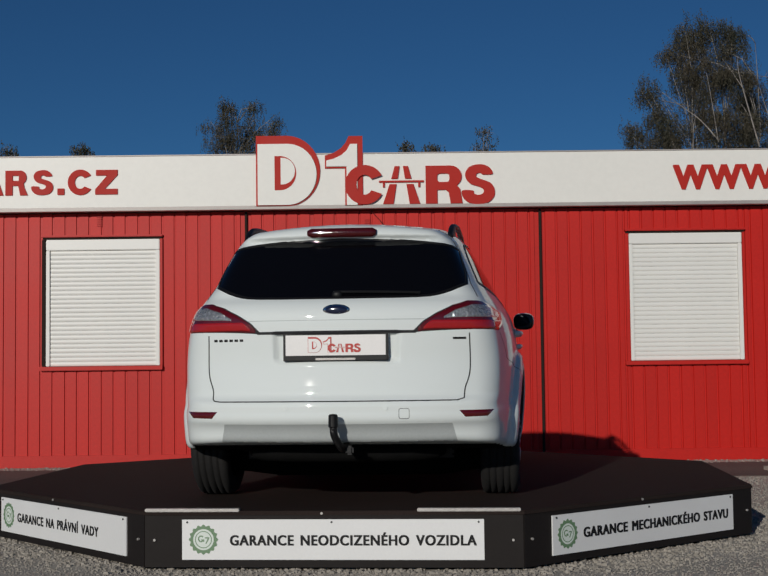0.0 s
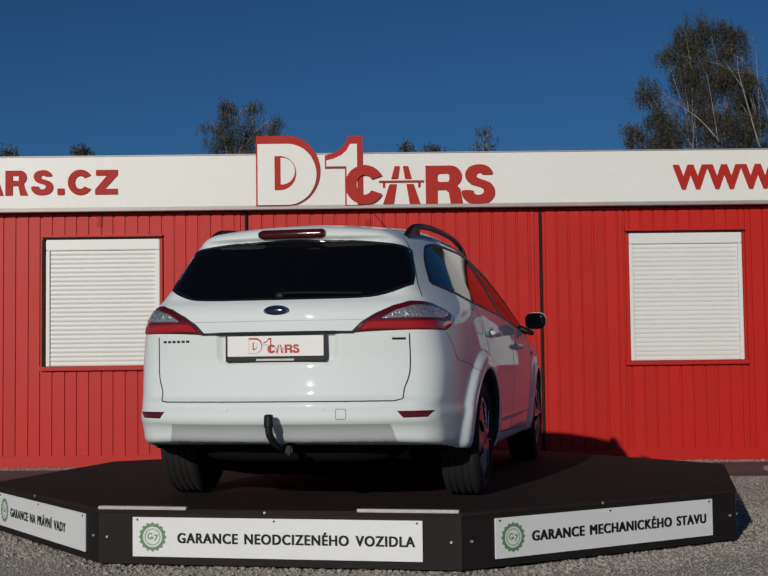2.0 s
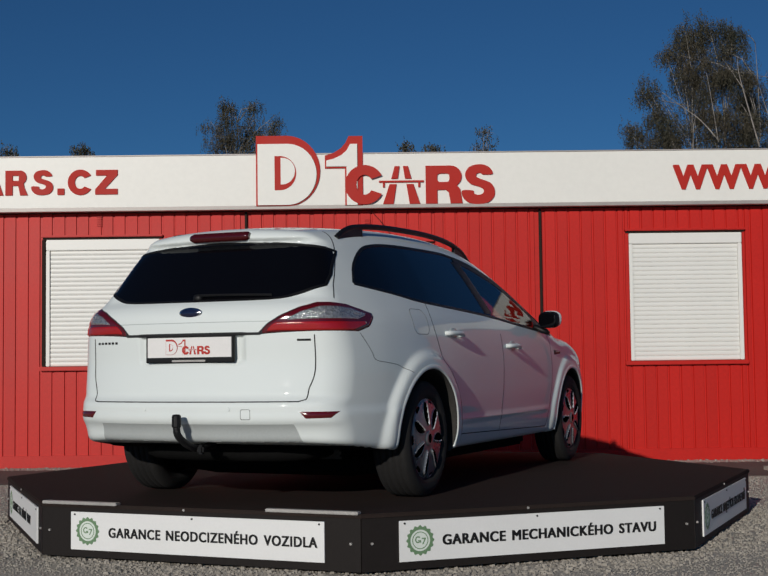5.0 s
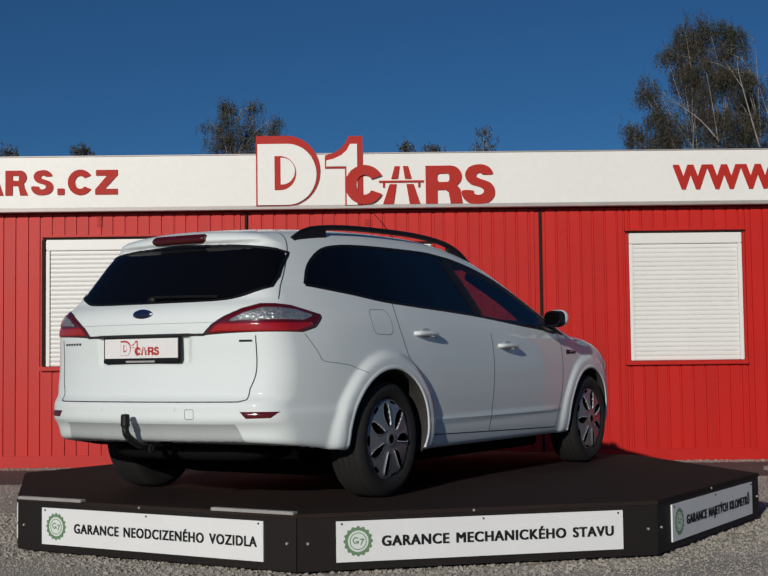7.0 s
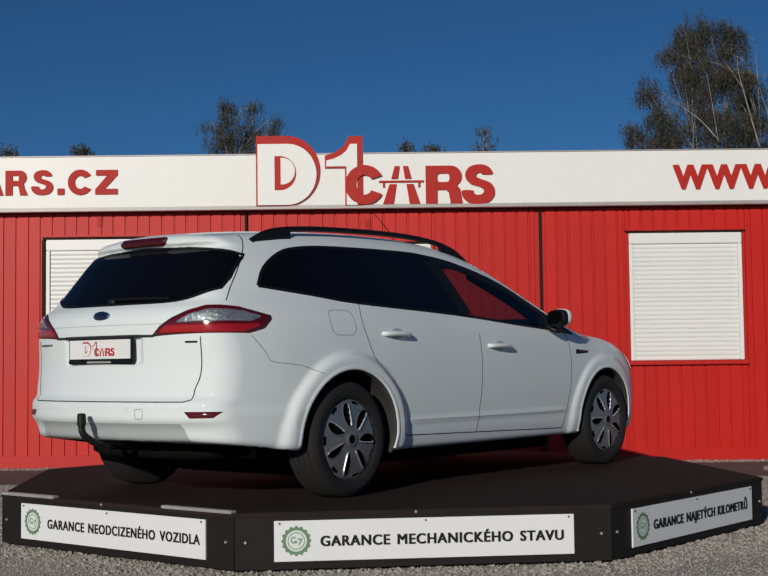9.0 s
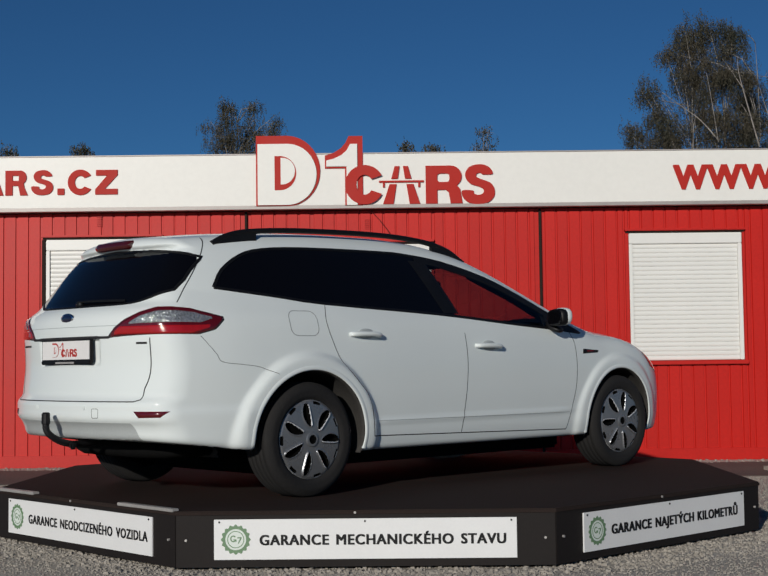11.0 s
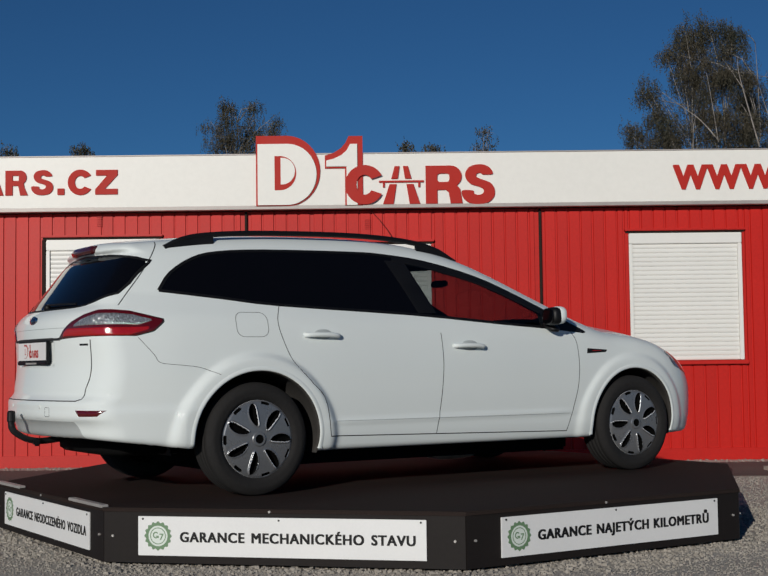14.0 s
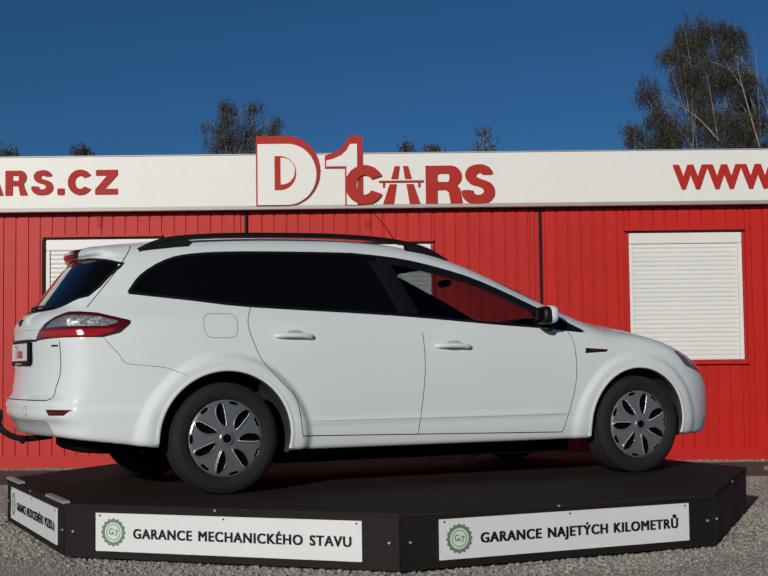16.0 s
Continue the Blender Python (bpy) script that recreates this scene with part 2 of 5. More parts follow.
# ---- ground ----
def ground():
    bm = bmesh.new()
    bmesh.ops.create_grid(bm, x_segments=2, y_segments=2, size=1500)
    tagged(part("ground", bm, GRAVEL), "pale grey compacted gravel yard", "ground", kind="structure")
    tagged(part("soil_strip", box(-12, 12, 2.9, 4.55, -0.05, 0.006), SOIL), "dark damp soil strip along the cabins", "soil", kind="structure")
    rng = random.Random(4)
    verts, faces = [], []
    def stone(x, y, r):
        base, n = len(verts), 6
        for k in range(n):
            a = math.tau * k / n + rng.random() * 0.5
            q = r * rng.uniform(0.7, 1.15)
            verts.append((x + q * math.cos(a), y + q * math.sin(a), -0.002))
        for k in range(n):
            vx, vy, _ = verts[base + k]
            verts.append((x + (vx - x) * rng.uniform(0.45, 0.8), y + (vy - y) * rng.uniform(0.45, 0.8), r * rng.uniform(0.5, 0.95)))
        for k in range(n):
            faces.append((base + k, base + (k + 1) % n, base + n + (k + 1) % n, base + n + k))
        faces.append(tuple(range(base + n, base + 2 * n)))
    count = 0
    while count < 52000:
        x, y = rng.uniform(-3.9, 4.1), rng.uniform(-2.75, 2.9)
        d = math.hypot(x, y)
        if d < 2.2 or (y > 0.5 and rng.random() < 0.5):
            continue
        near = d < 2.62  # kicked up against the turntable's foot
        stone(x, y, rng.choice((0.003, 0.004, 0.005, 0.006, 0.009, 0.013) if near else (0.003, 0.004, 0.005, 0.006, 0.007)) * rng.uniform(0.7, 1.3))
        count += 1
    for k in range(90):  # low heaps of stones along the foot
        a = rng.uniform(-180, 180)
        for _ in range(14):
            q = radians(a + rng.gauss(0, 2.4))
            d = 2.53 + abs(rng.gauss(0, 0.10))
            stone(d * math.cos(q), d * math.sin(q), rng.uniform(0.005, 0.017))
    for k in range(1500):
        stone(rng.uniform(-4.6, 4.6), rng.uniform(4.45, 4.93), rng.uniform(0.005, 0.014))
    tagged(part("loose_stones", (verts, [], faces), STONES), "loose pale gravel stones on the yard", "gravel", kind="stuff")


ground()

# ---- row of site cabins ----
WALL_Y, FASCIA_Y = 4.95, 4.83
JOINTS = (-7.60, -4.49, -1.385, 1.721, 4.83, 7.93)
WINDOWS = ((-3.505, -2.294, 1.046, 2.402), (-0.640, 0.570, 0.96, 2.315), (2.645, 3.853, 1.035, 2.402))


def cabins():
    wall = tagged(part("wall_front", box(JOINTS[0], JOINTS[-1], WALL_Y + 0.02, WALL_Y + 0.14, 0.0, 2.70), RED_RAIL), "red painted corrugated steel cabin wall", "wall", kind="structure")
    # openings behind the shutters
    for x0, x1, z0, z1 in WINDOWS:
        cut = new("cut", part("cut_mesh", box(x0, x1, WALL_Y - 0.5, WALL_Y + 0.5, z0, z1), JOINT_SHADE).data)
        bpy.data.objects.remove(bpy.data.objects["cut_mesh"])
        md = wall.modifiers.new("opening", "BOOLEAN")
        md.operation, md.object, md.solver = "DIFFERENCE", cut, "EXACT"
        dg = bpy.context.evaluated_depsgraph_get()
        me = bpy.data.meshes.new_from_object(wall.evaluated_get(dg))
        wall.modifiers.clear()
        wall.data = me
        bpy.data.objects.remove(cut)
    shared = {}
    def strip(x, w, z0, z1):
        key = (round(w, 4), round(z0, 4), round(z1, 4))
        if key not in shared:
            s, d = 0.0075, 0.014
            bm = bmesh.new()
            prof = [(0.003, 0.02), (s, 0.02 - d), (w - s, 0.02 - d), (w - 0.003, 0.02)]
            lo, hi = [bm.verts.new((p[0], p[1], z0)) for p in prof], [bm.verts.new((p[0], p[1], z1)) for p in prof]
            for k in range(len(prof) - 1):
                bm.faces.new((lo[k], lo[k + 1], hi[k + 1], hi[k]))
            bm.faces.new(hi)
            bm.faces.new(lo[::-1])
            shared[key] = part("cladding_strip", bm, RED_WALL, wall)
            ob = shared[key]
        else:
            ob = new("cladding_strip", shared[key].data)
            ob.parent = wall
        ob.location = (x, WALL_Y, 0)
    for j0, j1 in zip(JOINTS, JOINTS[1:]):
        x = j0 + 0.05
        k = 0
        while x < j1 - 0.06:
            w = min(0.128, j1 - 0.05 - x)
            k += 1
            pieces = [(x, x + w, 0.125, 2.665)]
            for x0, x1, z0, z1 in WINDOWS:
                cut = []
                for p0, p1, q0, q1 in pieces:
                    if p1 <= x0 - 0.032 or p0 >= x1 + 0.032:
                        cut.append((p0, p1, q0, q1))
                        continue
                    if p0 < x0 - 0.032:
                        cut.append((p0, x0 - 0.032, q0, q1))
                    if p1 > x1 + 0.032:
                        cut.append((x1 + 0.032, p1, q0, q1))
                    m0, m1 = max(p0, x0 - 0.032), min(p1, x1 + 0.032)
                    cut += [(m0, m1, q0, z0 - 0.037), (m0, m1, z1 + 0.036, q1)]
                pieces = cut
            for p0, p1, q0, q1 in pieces:
                if p1 - p0 > 0.03:
                    strip(p0, p1 - p0 - (0.011 if k % 3 else 0.006), q0, q1)
            x += w
    for x in JOINTS:
        part("joint_cover", box(x - 0.012, x + 0.012, WALL_Y - 0.012, WALL_Y + 0.02, 0.0, 2.665), JOINT_SHADE, wall, "dark vertical joint between two cabins")
    for j0, j1 in zip(JOINTS, JOINTS[1:]):
        part("bottom_rail", box(j0 + 0.02, j1 - 0.02, WALL_Y - 0.018, WALL_Y + 0.02, 0.0, 0.125, 0.006), RED_RAIL, wall)
        # rail coloured dark instead of red, as the shade line below the board
        part("top_rail_shade", box(j0 + 0.02, j1 - 0.02, WALL_Y - 0.022, WALL_Y + 0.02, 2.665, 2.70, 0.005), JOINT_SHADE, wall)
    # small vent grilles punched high in the wall
    for vx, vz in ((-2.93, 2.58), (-0.10, 2.52)):
        for k in range(6):
            part("vent_slot", box(vx - 0.03, vx + 0.03, WALL_Y - 0.006, WALL_Y + 0.004, vz - 0.05 + 0.019 * k, vz - 0.043 + 0.019 * k), RED_RAIL, wall)
    for name, b in (("wall_back", (JOINTS[0], JOINTS[-1], 10.9, 11.0, 0, 2.7)), ("wall_left", (JOINTS[0], JOINTS[0] + 0.1, WALL_Y + 0.14, 10.9, 0, 2.7)),
                    ("wall_right", (JOINTS[-1] - 0.1, JOINTS[-1], WALL_Y + 0.14, 10.9, 0, 2.7))):
        tagged(part(name, box(*b), RED_RAIL), "plain red cabin wall", "wall", kind="structure")
    tagged(part("roof", box(JOINTS[0], JOINTS[-1], WALL_Y + 0.02, 11.0, 2.702, 2.85), ROOF), "flat grey cabin roof", "roof", kind="structure")
    for x0, x1, z0, z1 in WINDOWS:
        shutter(x0, x1, z0, z1, x0 < -2)
    fascia = tagged(part("fascia", box(JOINTS[0], JOINTS[-1], FASCIA_Y, FASCIA_Y + 0.12, 2.712, 3.248, 0.004), WHITE), "long white sign board along the cabin roof edge", "fascia", kind="structure")
    part("flashing", box(JOINTS[0], JOINTS[-1], FASCIA_Y - 0.015, WALL_Y + 0.02, 2.674, 2.711, 0.004), EDGE, fascia, "grey metal edge under the board")
    part("cap", box(JOINTS[0], JOINTS[-1], FASCIA_Y - 0.006, FASCIA_Y + 0.13, 3.250, 3.262, 0.002), EDGE, fascia, "thin grey cap on the board")


def shutter(x0, x1, z0, z1, shade_side=False):
    """A closed roller shutter: box on top, two guide rails, slats, sill, dark frame behind."""
    y = WALL_Y
    w = empty("window_shutter", "closed white roller shutter over a cabin window", "roller shutter", "closed roller shutters")
    w.location = (x0, y, z0)
    L, H = x1 - x0, z1 - z0
    part("shutter_box", box(0.012, L - 0.004, -0.008, 0.06, H - 0.125, H - 0.012, 0.006), SHUTTER, w)
    part("guide_rail", box(0.012, 0.052, -0.004, 0.05, 0.012, H - 0.127, 0.004), SHUTTER, w)
    part("guide_rail", box(L - 0.046, L - 0.004, -0.004, 0.05, 0.012, H - 0.127, 0.004), SHUTTER, w)
    n = 26
    step = (H - 0.14) / n
    bm = bmesh.new()
    prof = [(0.0, 0.020), (0.08, 0.0155), (0.4, 0.0138), (0.7, 0.0138), (0.95, 0.0155), (0.985, 0.021)]
    a, b = [bm.verts.new((0.054, p[1], p[0] * step)) for p in prof], [bm.verts.new((L - 0.048, p[1], p[0] * step)) for p in prof]
    for k in range(len(prof) - 1):
        f = bm.faces.new((a[k], b[k], b[k + 1], a[k + 1]))
        f.smooth = True
    first = part("slat", bm, SHUTTER, w)
    first.location = (0, 0, 0.012)
    for k in range(1, n):
        s = new("slat", first.data)
        s.parent, s.location = w, (0, 0, 0.012 + step * k)
    part("backing", box(0.02, L - 0.02, 0.052, 0.06, 0.01, H - 0.02), JOINT_SHADE, w)
    part("sill", box(-0.05, L + 0.03, -0.045, 0.04, -0.035, 0.008, 0.004), RED_RAIL, w, "red folded steel sill")
    part("lintel", box(-0.035, L + 0.03, -0.034, 0.05, H + 0.012, H + 0.034, 0.003), RED_RAIL, w, "red steel drip edge")
    # dark strip stands in for the shade under the lintel
    part("top_shade", box(-0.02, L + 0.02, -0.010, 0.05, H - 0.010, H + 0.011), JOINT_SHADE, w, "dark strip painting the shade over the shutter")
    # left jamb goes dark where asked: the reveal's shade as colour
    part("jamb", box(-0.030, 0.008, -0.012, 0.05, 0.008, H - 0.012, 0.003), JOINT_SHADE if shade_side else RED_RAIL, w)
    part("jamb", box(L, L + 0.028, -0.012, 0.05, 0.008, H - 0.008, 0.003), RED_RAIL, w)


cabins()


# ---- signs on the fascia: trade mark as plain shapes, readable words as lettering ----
def arc(cx, cz, rx, rz, a0, a1, n=14):
    return [(cx + rx * math.cos(radians(a0 + (a1 - a0) * k / n)), cz + rz * math.sin(radians(a0 + (a1 - a0) * k / n))) for k in range(n + 1)]


def smooth_pairs(pts, n=3):
    out = []
    for i in range(len(pts)):
        a, b, c, d = (Vector(pts[(i + k - 1) % len(pts)]) for k in range(4))
        for k in range(n):
            t = k / n
            out.append(0.5 * (2 * b + (c - a) * t + (2 * a - 5 * b + 4 * c - d) * t * t + (3 * b - a - 3 * c + d) * t**3))
    return out


WAVE = [(1.215, 3.035), (1.190, 3.095), (1.130, 3.132), (1.050, 3.136), (0.970, 3.112), (0.928, 3.050), (0.935, 2.985), (0.985, 2.930), (1.075, 2.900), (1.120, 2.868), (1.105, 2.828), (1.060, 2.815),
        (1.015, 2.832), (1.005, 2.862), (0.890, 2.862), (0.905, 2.785), (0.965, 2.732), (1.060, 2.718), (1.160, 2.735), (1.225, 2.795), (1.232, 2.880), (1.185, 2.945), (1.095, 2.980), (1.045, 3.005), (1.048, 3.038), (1.085, 3.048), (1.115, 3.030)]
WAVE = [tuple(v) for v in smooth_pairs(WAVE)]


def bulge(x0, x1, z0, z1):
    r = (z1 - z0) / 2
    return [(x0, z0), (x1 - r * 0.95, z0)] + arc(x1 - r * 0.95, (z0 + z1) / 2, r * 0.95, r, -85, 85, 18) + [(x1 - r * 0.95, z1), (x0, z1)]


def trade_shapes():
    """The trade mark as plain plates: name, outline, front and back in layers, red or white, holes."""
    out = [("red_board", bulge(-1.268, -0.595, 2.716, 3.462), -0.030, -0.004, True, ()), ("white_board", bulge(-1.250, -0.632, 2.730, 3.374), -0.060, -0.032, False, ()),
           ("inner_red", bulge(-1.072, -0.845, 2.885, 3.245), -0.066, -0.0605, True, ()), ("inner_white", bulge(-1.008, -0.858, 2.945, 3.226), -0.071, -0.0665, False, ())]
    post = [(-0.335, 2.716), (-0.148, 2.716), (-0.148, 3.452), (-0.295, 3.452), (-0.325, 3.385), (-0.375, 3.325), (-0.455, 3.275), (-0.545, 3.248), (-0.545, 3.112), (-0.335, 3.112)]
    face = [(-0.318, 2.722), (-0.205, 2.722), (-0.205, 3.366), (-0.278, 3.366), (-0.315, 3.300), (-0.37, 3.250), (-0.45, 3.212), (-0.530, 3.192), (-0.530, 3.130), (-0.318, 3.130)]
    out += [("red_post", post, -0.030, -0.004, True, ()), ("white_post", face, -0.060, -0.032, False, ())]
    ring = arc(-0.130, 2.933, 0.205, 0.208, 28, 332, 26) + arc(-0.130, 2.933, 0.085, 0.105, 325, 35, 18)
    out.append(("red_ring", ring, -0.072, -0.062, True, ()))
    for tilt in (1, -1):
        c = 0.256
        out.append(("road_bar", [(c + tilt * 0.018, 3.128), (c + tilt * 0.070, 3.128), (c + tilt * 0.106, 2.995), (c + tilt * 0.038, 2.995)][::tilt], -0.034, -0.004, True, ()))
        out.append(("road_bar", [(c + tilt * 0.052, 2.938), (c + tilt * 0.125, 2.938), (c + tilt * 0.195, 2.728), (c + tilt * 0.085, 2.728)][::tilt], -0.034, -0.004, True, ()))
        out.append(("bridge_end", [(c + tilt * 0.175, 2.905), (c + tilt * 0.196, 2.905), (c + tilt * 0.196, 2.955), (c + tilt * 0.175, 2.955)][::tilt], -0.034, -0.004, True, ()))
    out.append(("bridge_bar", [(0.020, 2.956), (0.490, 2.956), (0.490, 2.976), (0.020, 2.976)], -0.034, -0.004, True, ()))
    block = [(0.510, 2.728), (0.510, 3.128), (0.780, 3.128)] + arc(0.770, 3.015, 0.120, 0.113, 85, -50, 10) + arc(0.800, 2.860, 0.075, 0.060, 60, 0, 5) + [(0.895, 2.728), (0.770, 2.728), (0.752, 2.845), (0.720, 2.872), (0.632, 2.872), (0.632, 2.728)]
    out.append(("red_block", block, -0.034, -0.004, True, (rounded(0.632, 0.760, 2.955, 3.045, 0.03, 4),)))
    out.append(("red_wave", WAVE, -0.034, -0.004, True, ()))
    return out


def logo():
    sign = empty("trade_sign", "large red and white cut-out trade sign on the roof board", "sign")
    sign.location = (0.004, FASCIA_Y, -0.014)
    for name, outline, y0, y1, red, holes in trade_shapes():
        part(name, prism(outline, (y1 - y0) * 0.5, Matrix.Translation((0, y0 * 0.5, 0)), holes=holes), RED_SIGN if red else WHITE, sign)
    return sign


def web_words():
    right = empty("web_sign", "red raised letters on the white roof board", "lettering")
    right.location = (3.115, FASCIA_Y, 2.843)
    bm = lettering("WWW", 1.075, 0.252, -0.012, 0.10)
    part("letters", bm, RED_SIGN, right)
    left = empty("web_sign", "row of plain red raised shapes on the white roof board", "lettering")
    left.location = (0, FASCIA_Y, 2.85)
    def shape(outline, holes=()):
        part("letter_shape", prism(outline, -0.012, holes=holes), RED_SIGN, left)
    shape([(-4.16, 0), (-4.07, 0.262), (-4.0, 0.262), (-3.91, 0), (-3.985, 0), (-4.035, 0.17), (-4.085, 0)])
    shape([(-3.89, 0), (-3.89, 0.262), (-3.73, 0.262)] + arc(-3.73, 0.190, 0.062, 0.072, 85, -60, 8) + [(-3.69, 0.08), (-3.655, 0), (-3.735, 0), (-3.755, 0.10), (-3.815, 0.10), (-3.815, 0)], ([(-3.815, 0.155), (-3.815, 0.207), (-3.75, 0.207), (-3.75, 0.155)],))
    shape([(-3.392 - (1.232 - q[0]) * 0.66, (q[1] - 2.718) * 0.63) for q in WAVE])
    shape(rounded(-3.345, -3.272, 0, 0.068, 0.006))
    shape(arc(-3.105, 0.131, 0.132, 0.135, 32, 328, 24) + arc(-3.105, 0.131, 0.058, 0.068, 320, 40, 16))
    shape([(-2.95, 0), (-2.715, 0), (-2.715, 0.060), (-2.848, 0.060), (-2.715, 0.205), (-2.715, 0.260), (-2.942, 0.260), (-2.942, 0.200), (-2.825, 0.200), (-2.95, 0.055)])


def cable():
    pts = [(-0.085, WALL_Y - 0.03, 2.700), (-0.03, WALL_Y - 0.035, 2.62), (0.03, WALL_Y - 0.032, 2.555), (0.11, WALL_Y - 0.034, 2.45), (0.175, WALL_Y - 0.030, 2.345)]
    tagged(part("cable", tube(pts, 0.004, 6), BLACK_TRIM), "thin black cable hanging from the roof board", "cable")


def slab():
    bm = bmesh.new()
    prism([(-0.34, -0.20), (0.30, -0.24), (0.42, 0.10), (0.10, 0.26), (-0.36, 0.16)], 0.035, Matrix.Translation((3.98, 3.42, 0.038)) @ Matrix.Rotation(radians(-90), 4, "X"), bm=bm)
    bmesh.ops.bevel(bm, geom=list(bm.edges), offset=0.006, segments=1, affect="EDGES")
    tagged(part("concrete_slab", bm, GRAVEL), "broken pale concrete slab lying on soil", "slab")


logo()
web_words()
cable()
slab()


# ---- turntable ----
APOTHEM, TOP, FACES_AT = 2.315, 0.30, -95.2
AXIS, DECK_OFF = (0.021, 0.0), (-0.056, 0.014)  # the pivot, and the deck's middle from it
SIDE = 2 * APOTHEM * math.tan(radians(22.5))


def face_pose(k, out=0.0):
    """x along the face, y inwards, z up; origin at the middle of the face's foot."""
    az = FACES_AT + 45 * k
    return Matrix.Translation((*DECK_OFF, 0)) @ Matrix.Rotation(radians(az + 90), 4, "Z") @ Matrix.Translation((0, -APOTHEM - out, 0))


def turntable():
    t = empty("turntable", "low dark brown octagonal car turntable with white sign boards", "turntable")
    R = APOTHEM / math.cos(radians(22.5))
    ring = [(R * math.cos(radians(FACES_AT + 22.5 + 45 * k)), R * math.sin(radians(FACES_AT + 22.5 + 45 * k))) for k in range(8)]
    bm = bmesh.new()
    lo, hi = [bm.verts.new((1.003 * x + DECK_OFF[0], 1.003 * y + DECK_OFF[1], TOP - 0.02)) for x, y in ring], [bm.verts.new((1.003 * x + DECK_OFF[0], 1.003 * y + DECK_OFF[1], TOP)) for x, y in ring]
    bm.faces.new(hi)
    bm.faces.new(lo[::-1])
    for k in range(8):
        bm.faces.new((lo[k], lo[(k + 1) % 8], hi[(k + 1) % 8], hi[k]))
    bmesh.ops.bevel(bm, geom=[e for e in bm.edges if all(v.co.z > TOP - 0.01 for v in e.verts)], offset=0.006, segments=2, affect="EDGES")
    part("deck", bm, DECK, t)
    for k in range(8):
        m = face_pose(k)
        bm = box(-SIDE / 2 + 0.003, SIDE / 2 - 0.003, 0.0, 0.03, 0.018, TOP - 0.021)
        bm.transform(m)
        part("side_panel", bm, SKIRT, t)
        for s in (-0.905, 0.905):
            bm = disc(0.0065, 0.012, m @ Matrix.Translation((s, -0.004, 0.155)) @ Matrix.Rotation(radians(90), 4, "X"), 10)
            part("bolt", bm, STEEL, t)
        bm = disc(0.0065, 0.012, m @ Matrix.Translation((-0.05, -0.006, TOP - 0.012)) @ Matrix.Rotation(radians(90), 4, "X"), 10)
        part("bolt", bm, STEEL, t)
    bm = disc(1.9, 0.05, Matrix.Translation((0, 0, 0.025)), 48)
    part("foot_ring", bm, SKIRT, t)
    for s0, s1 in ((-0.955, -0.47), (0.43, 0.945)):
        bm = box(s0, s1, -0.010, 0.032, TOP - 0.004, TOP + 0.012, 0.003)
        bm.transform(face_pose(0))
        part("edge_strip", bm, STEEL, t, "pale galvanised steel strip on the deck edge")
    for k, words, w in ((-1, "GARANCE NA PRÁVNÍ VADY", 1.0), (0, "GARANCE NEODCIZENÉHO VOZIDLA", 1.242), (1, "GARANCE MECHANICKÉHO STAVU", 1.24), (2, "GARANCE NAJETÝCH KILOMETRŮ", 1.218)):
        m = face_pose(k) @ Matrix.Translation(({2: 0.016, -1: 0.024}.get(k, 0.0), 0, 0))
        bm = box(-0.762, 0.762, -0.010, -0.001, 0.057, 0.258, 0.001)
        bm.transform(m)
        board = part("sign_board", bm, SIGN, t, "white board with dark capitals and a green seal")
        split = words.split(" ")
        spans = [natural(word) for word in split]
        unit = w / (sum(spans) + 0.52 * (len(split) - 1))
        at = -0.517 if k == 0 else -0.532
        for word, span in zip(split, spans):
            bm = lettering(word, span * unit, 0.050, -0.0015, 0.085)
            bm.transform(m @ Matrix.Translation((at, -0.0105, 0.130)))
            part("word", bm, DARK_INK, board)
            at += (span + 0.52) * unit
        cx, cz = -0.652, 0.158
        seal = []
        for q in range(72):
            a = math.tau * q / 72
            r = 0.071 + 0.005 * math.cos(16 * a)
            seal.append((cx + r * math.cos(a), cz + r * math.sin(a)))
        bm = prism(seal, -0.0012, m @ Matrix.Translation((0, -0.0105, 0)), holes=(arc(cx, cz, 0.053, 0.053, 0, 350, 35),))
        part("seal_ring", bm, GREEN_INK, board)
        part("seal_field", prism(arc(cx, cz, 0.0525, 0.0525, 0, 350, 35), -0.0006, m @ Matrix.Translation((0, -0.0105, 0))), PALE_INK, board)
        bm = prism(arc(cx, cz, 0.043, 0.043, 0, 350, 35), -0.0012, m @ Matrix.Translation((0, -0.0105, 0)), holes=(arc(cx, cz, 0.039, 0.039, 0, 350, 35),))
        part("seal_line", bm, GREEN_INK, board)
        bm = prism(arc(cx - 0.012, cz + 0.004, 0.016, 0.017, 40, 330, 16) + arc(cx - 0.012, cz + 0.004, 0.010, 0.011, 330, 40, 14), -0.0012)
        prism([(cx - 0.012, cz + 0.001), (cx + 0.004, cz + 0.001), (cx + 0.004, cz - 0.011), (cx - 0.001, cz - 0.011), (cx - 0.001, cz - 0.004), (cx - 0.012, cz - 0.004)], -0.0014, bm=bm)
        prism([(cx + 0.010, cz - 0.020), (cx + 0.016, cz - 0.020), (cx + 0.030, cz + 0.007), (cx + 0.030, cz + 0.012), (cx + 0.008, cz + 0.012), (cx + 0.008, cz + 0.006), (cx + 0.022, cz + 0.006)], -0.0012, m @ Matrix.Translation((0, -0.0105, 0)), bm=bm)
        part("seal_mark", bm, GREEN_INK, board)
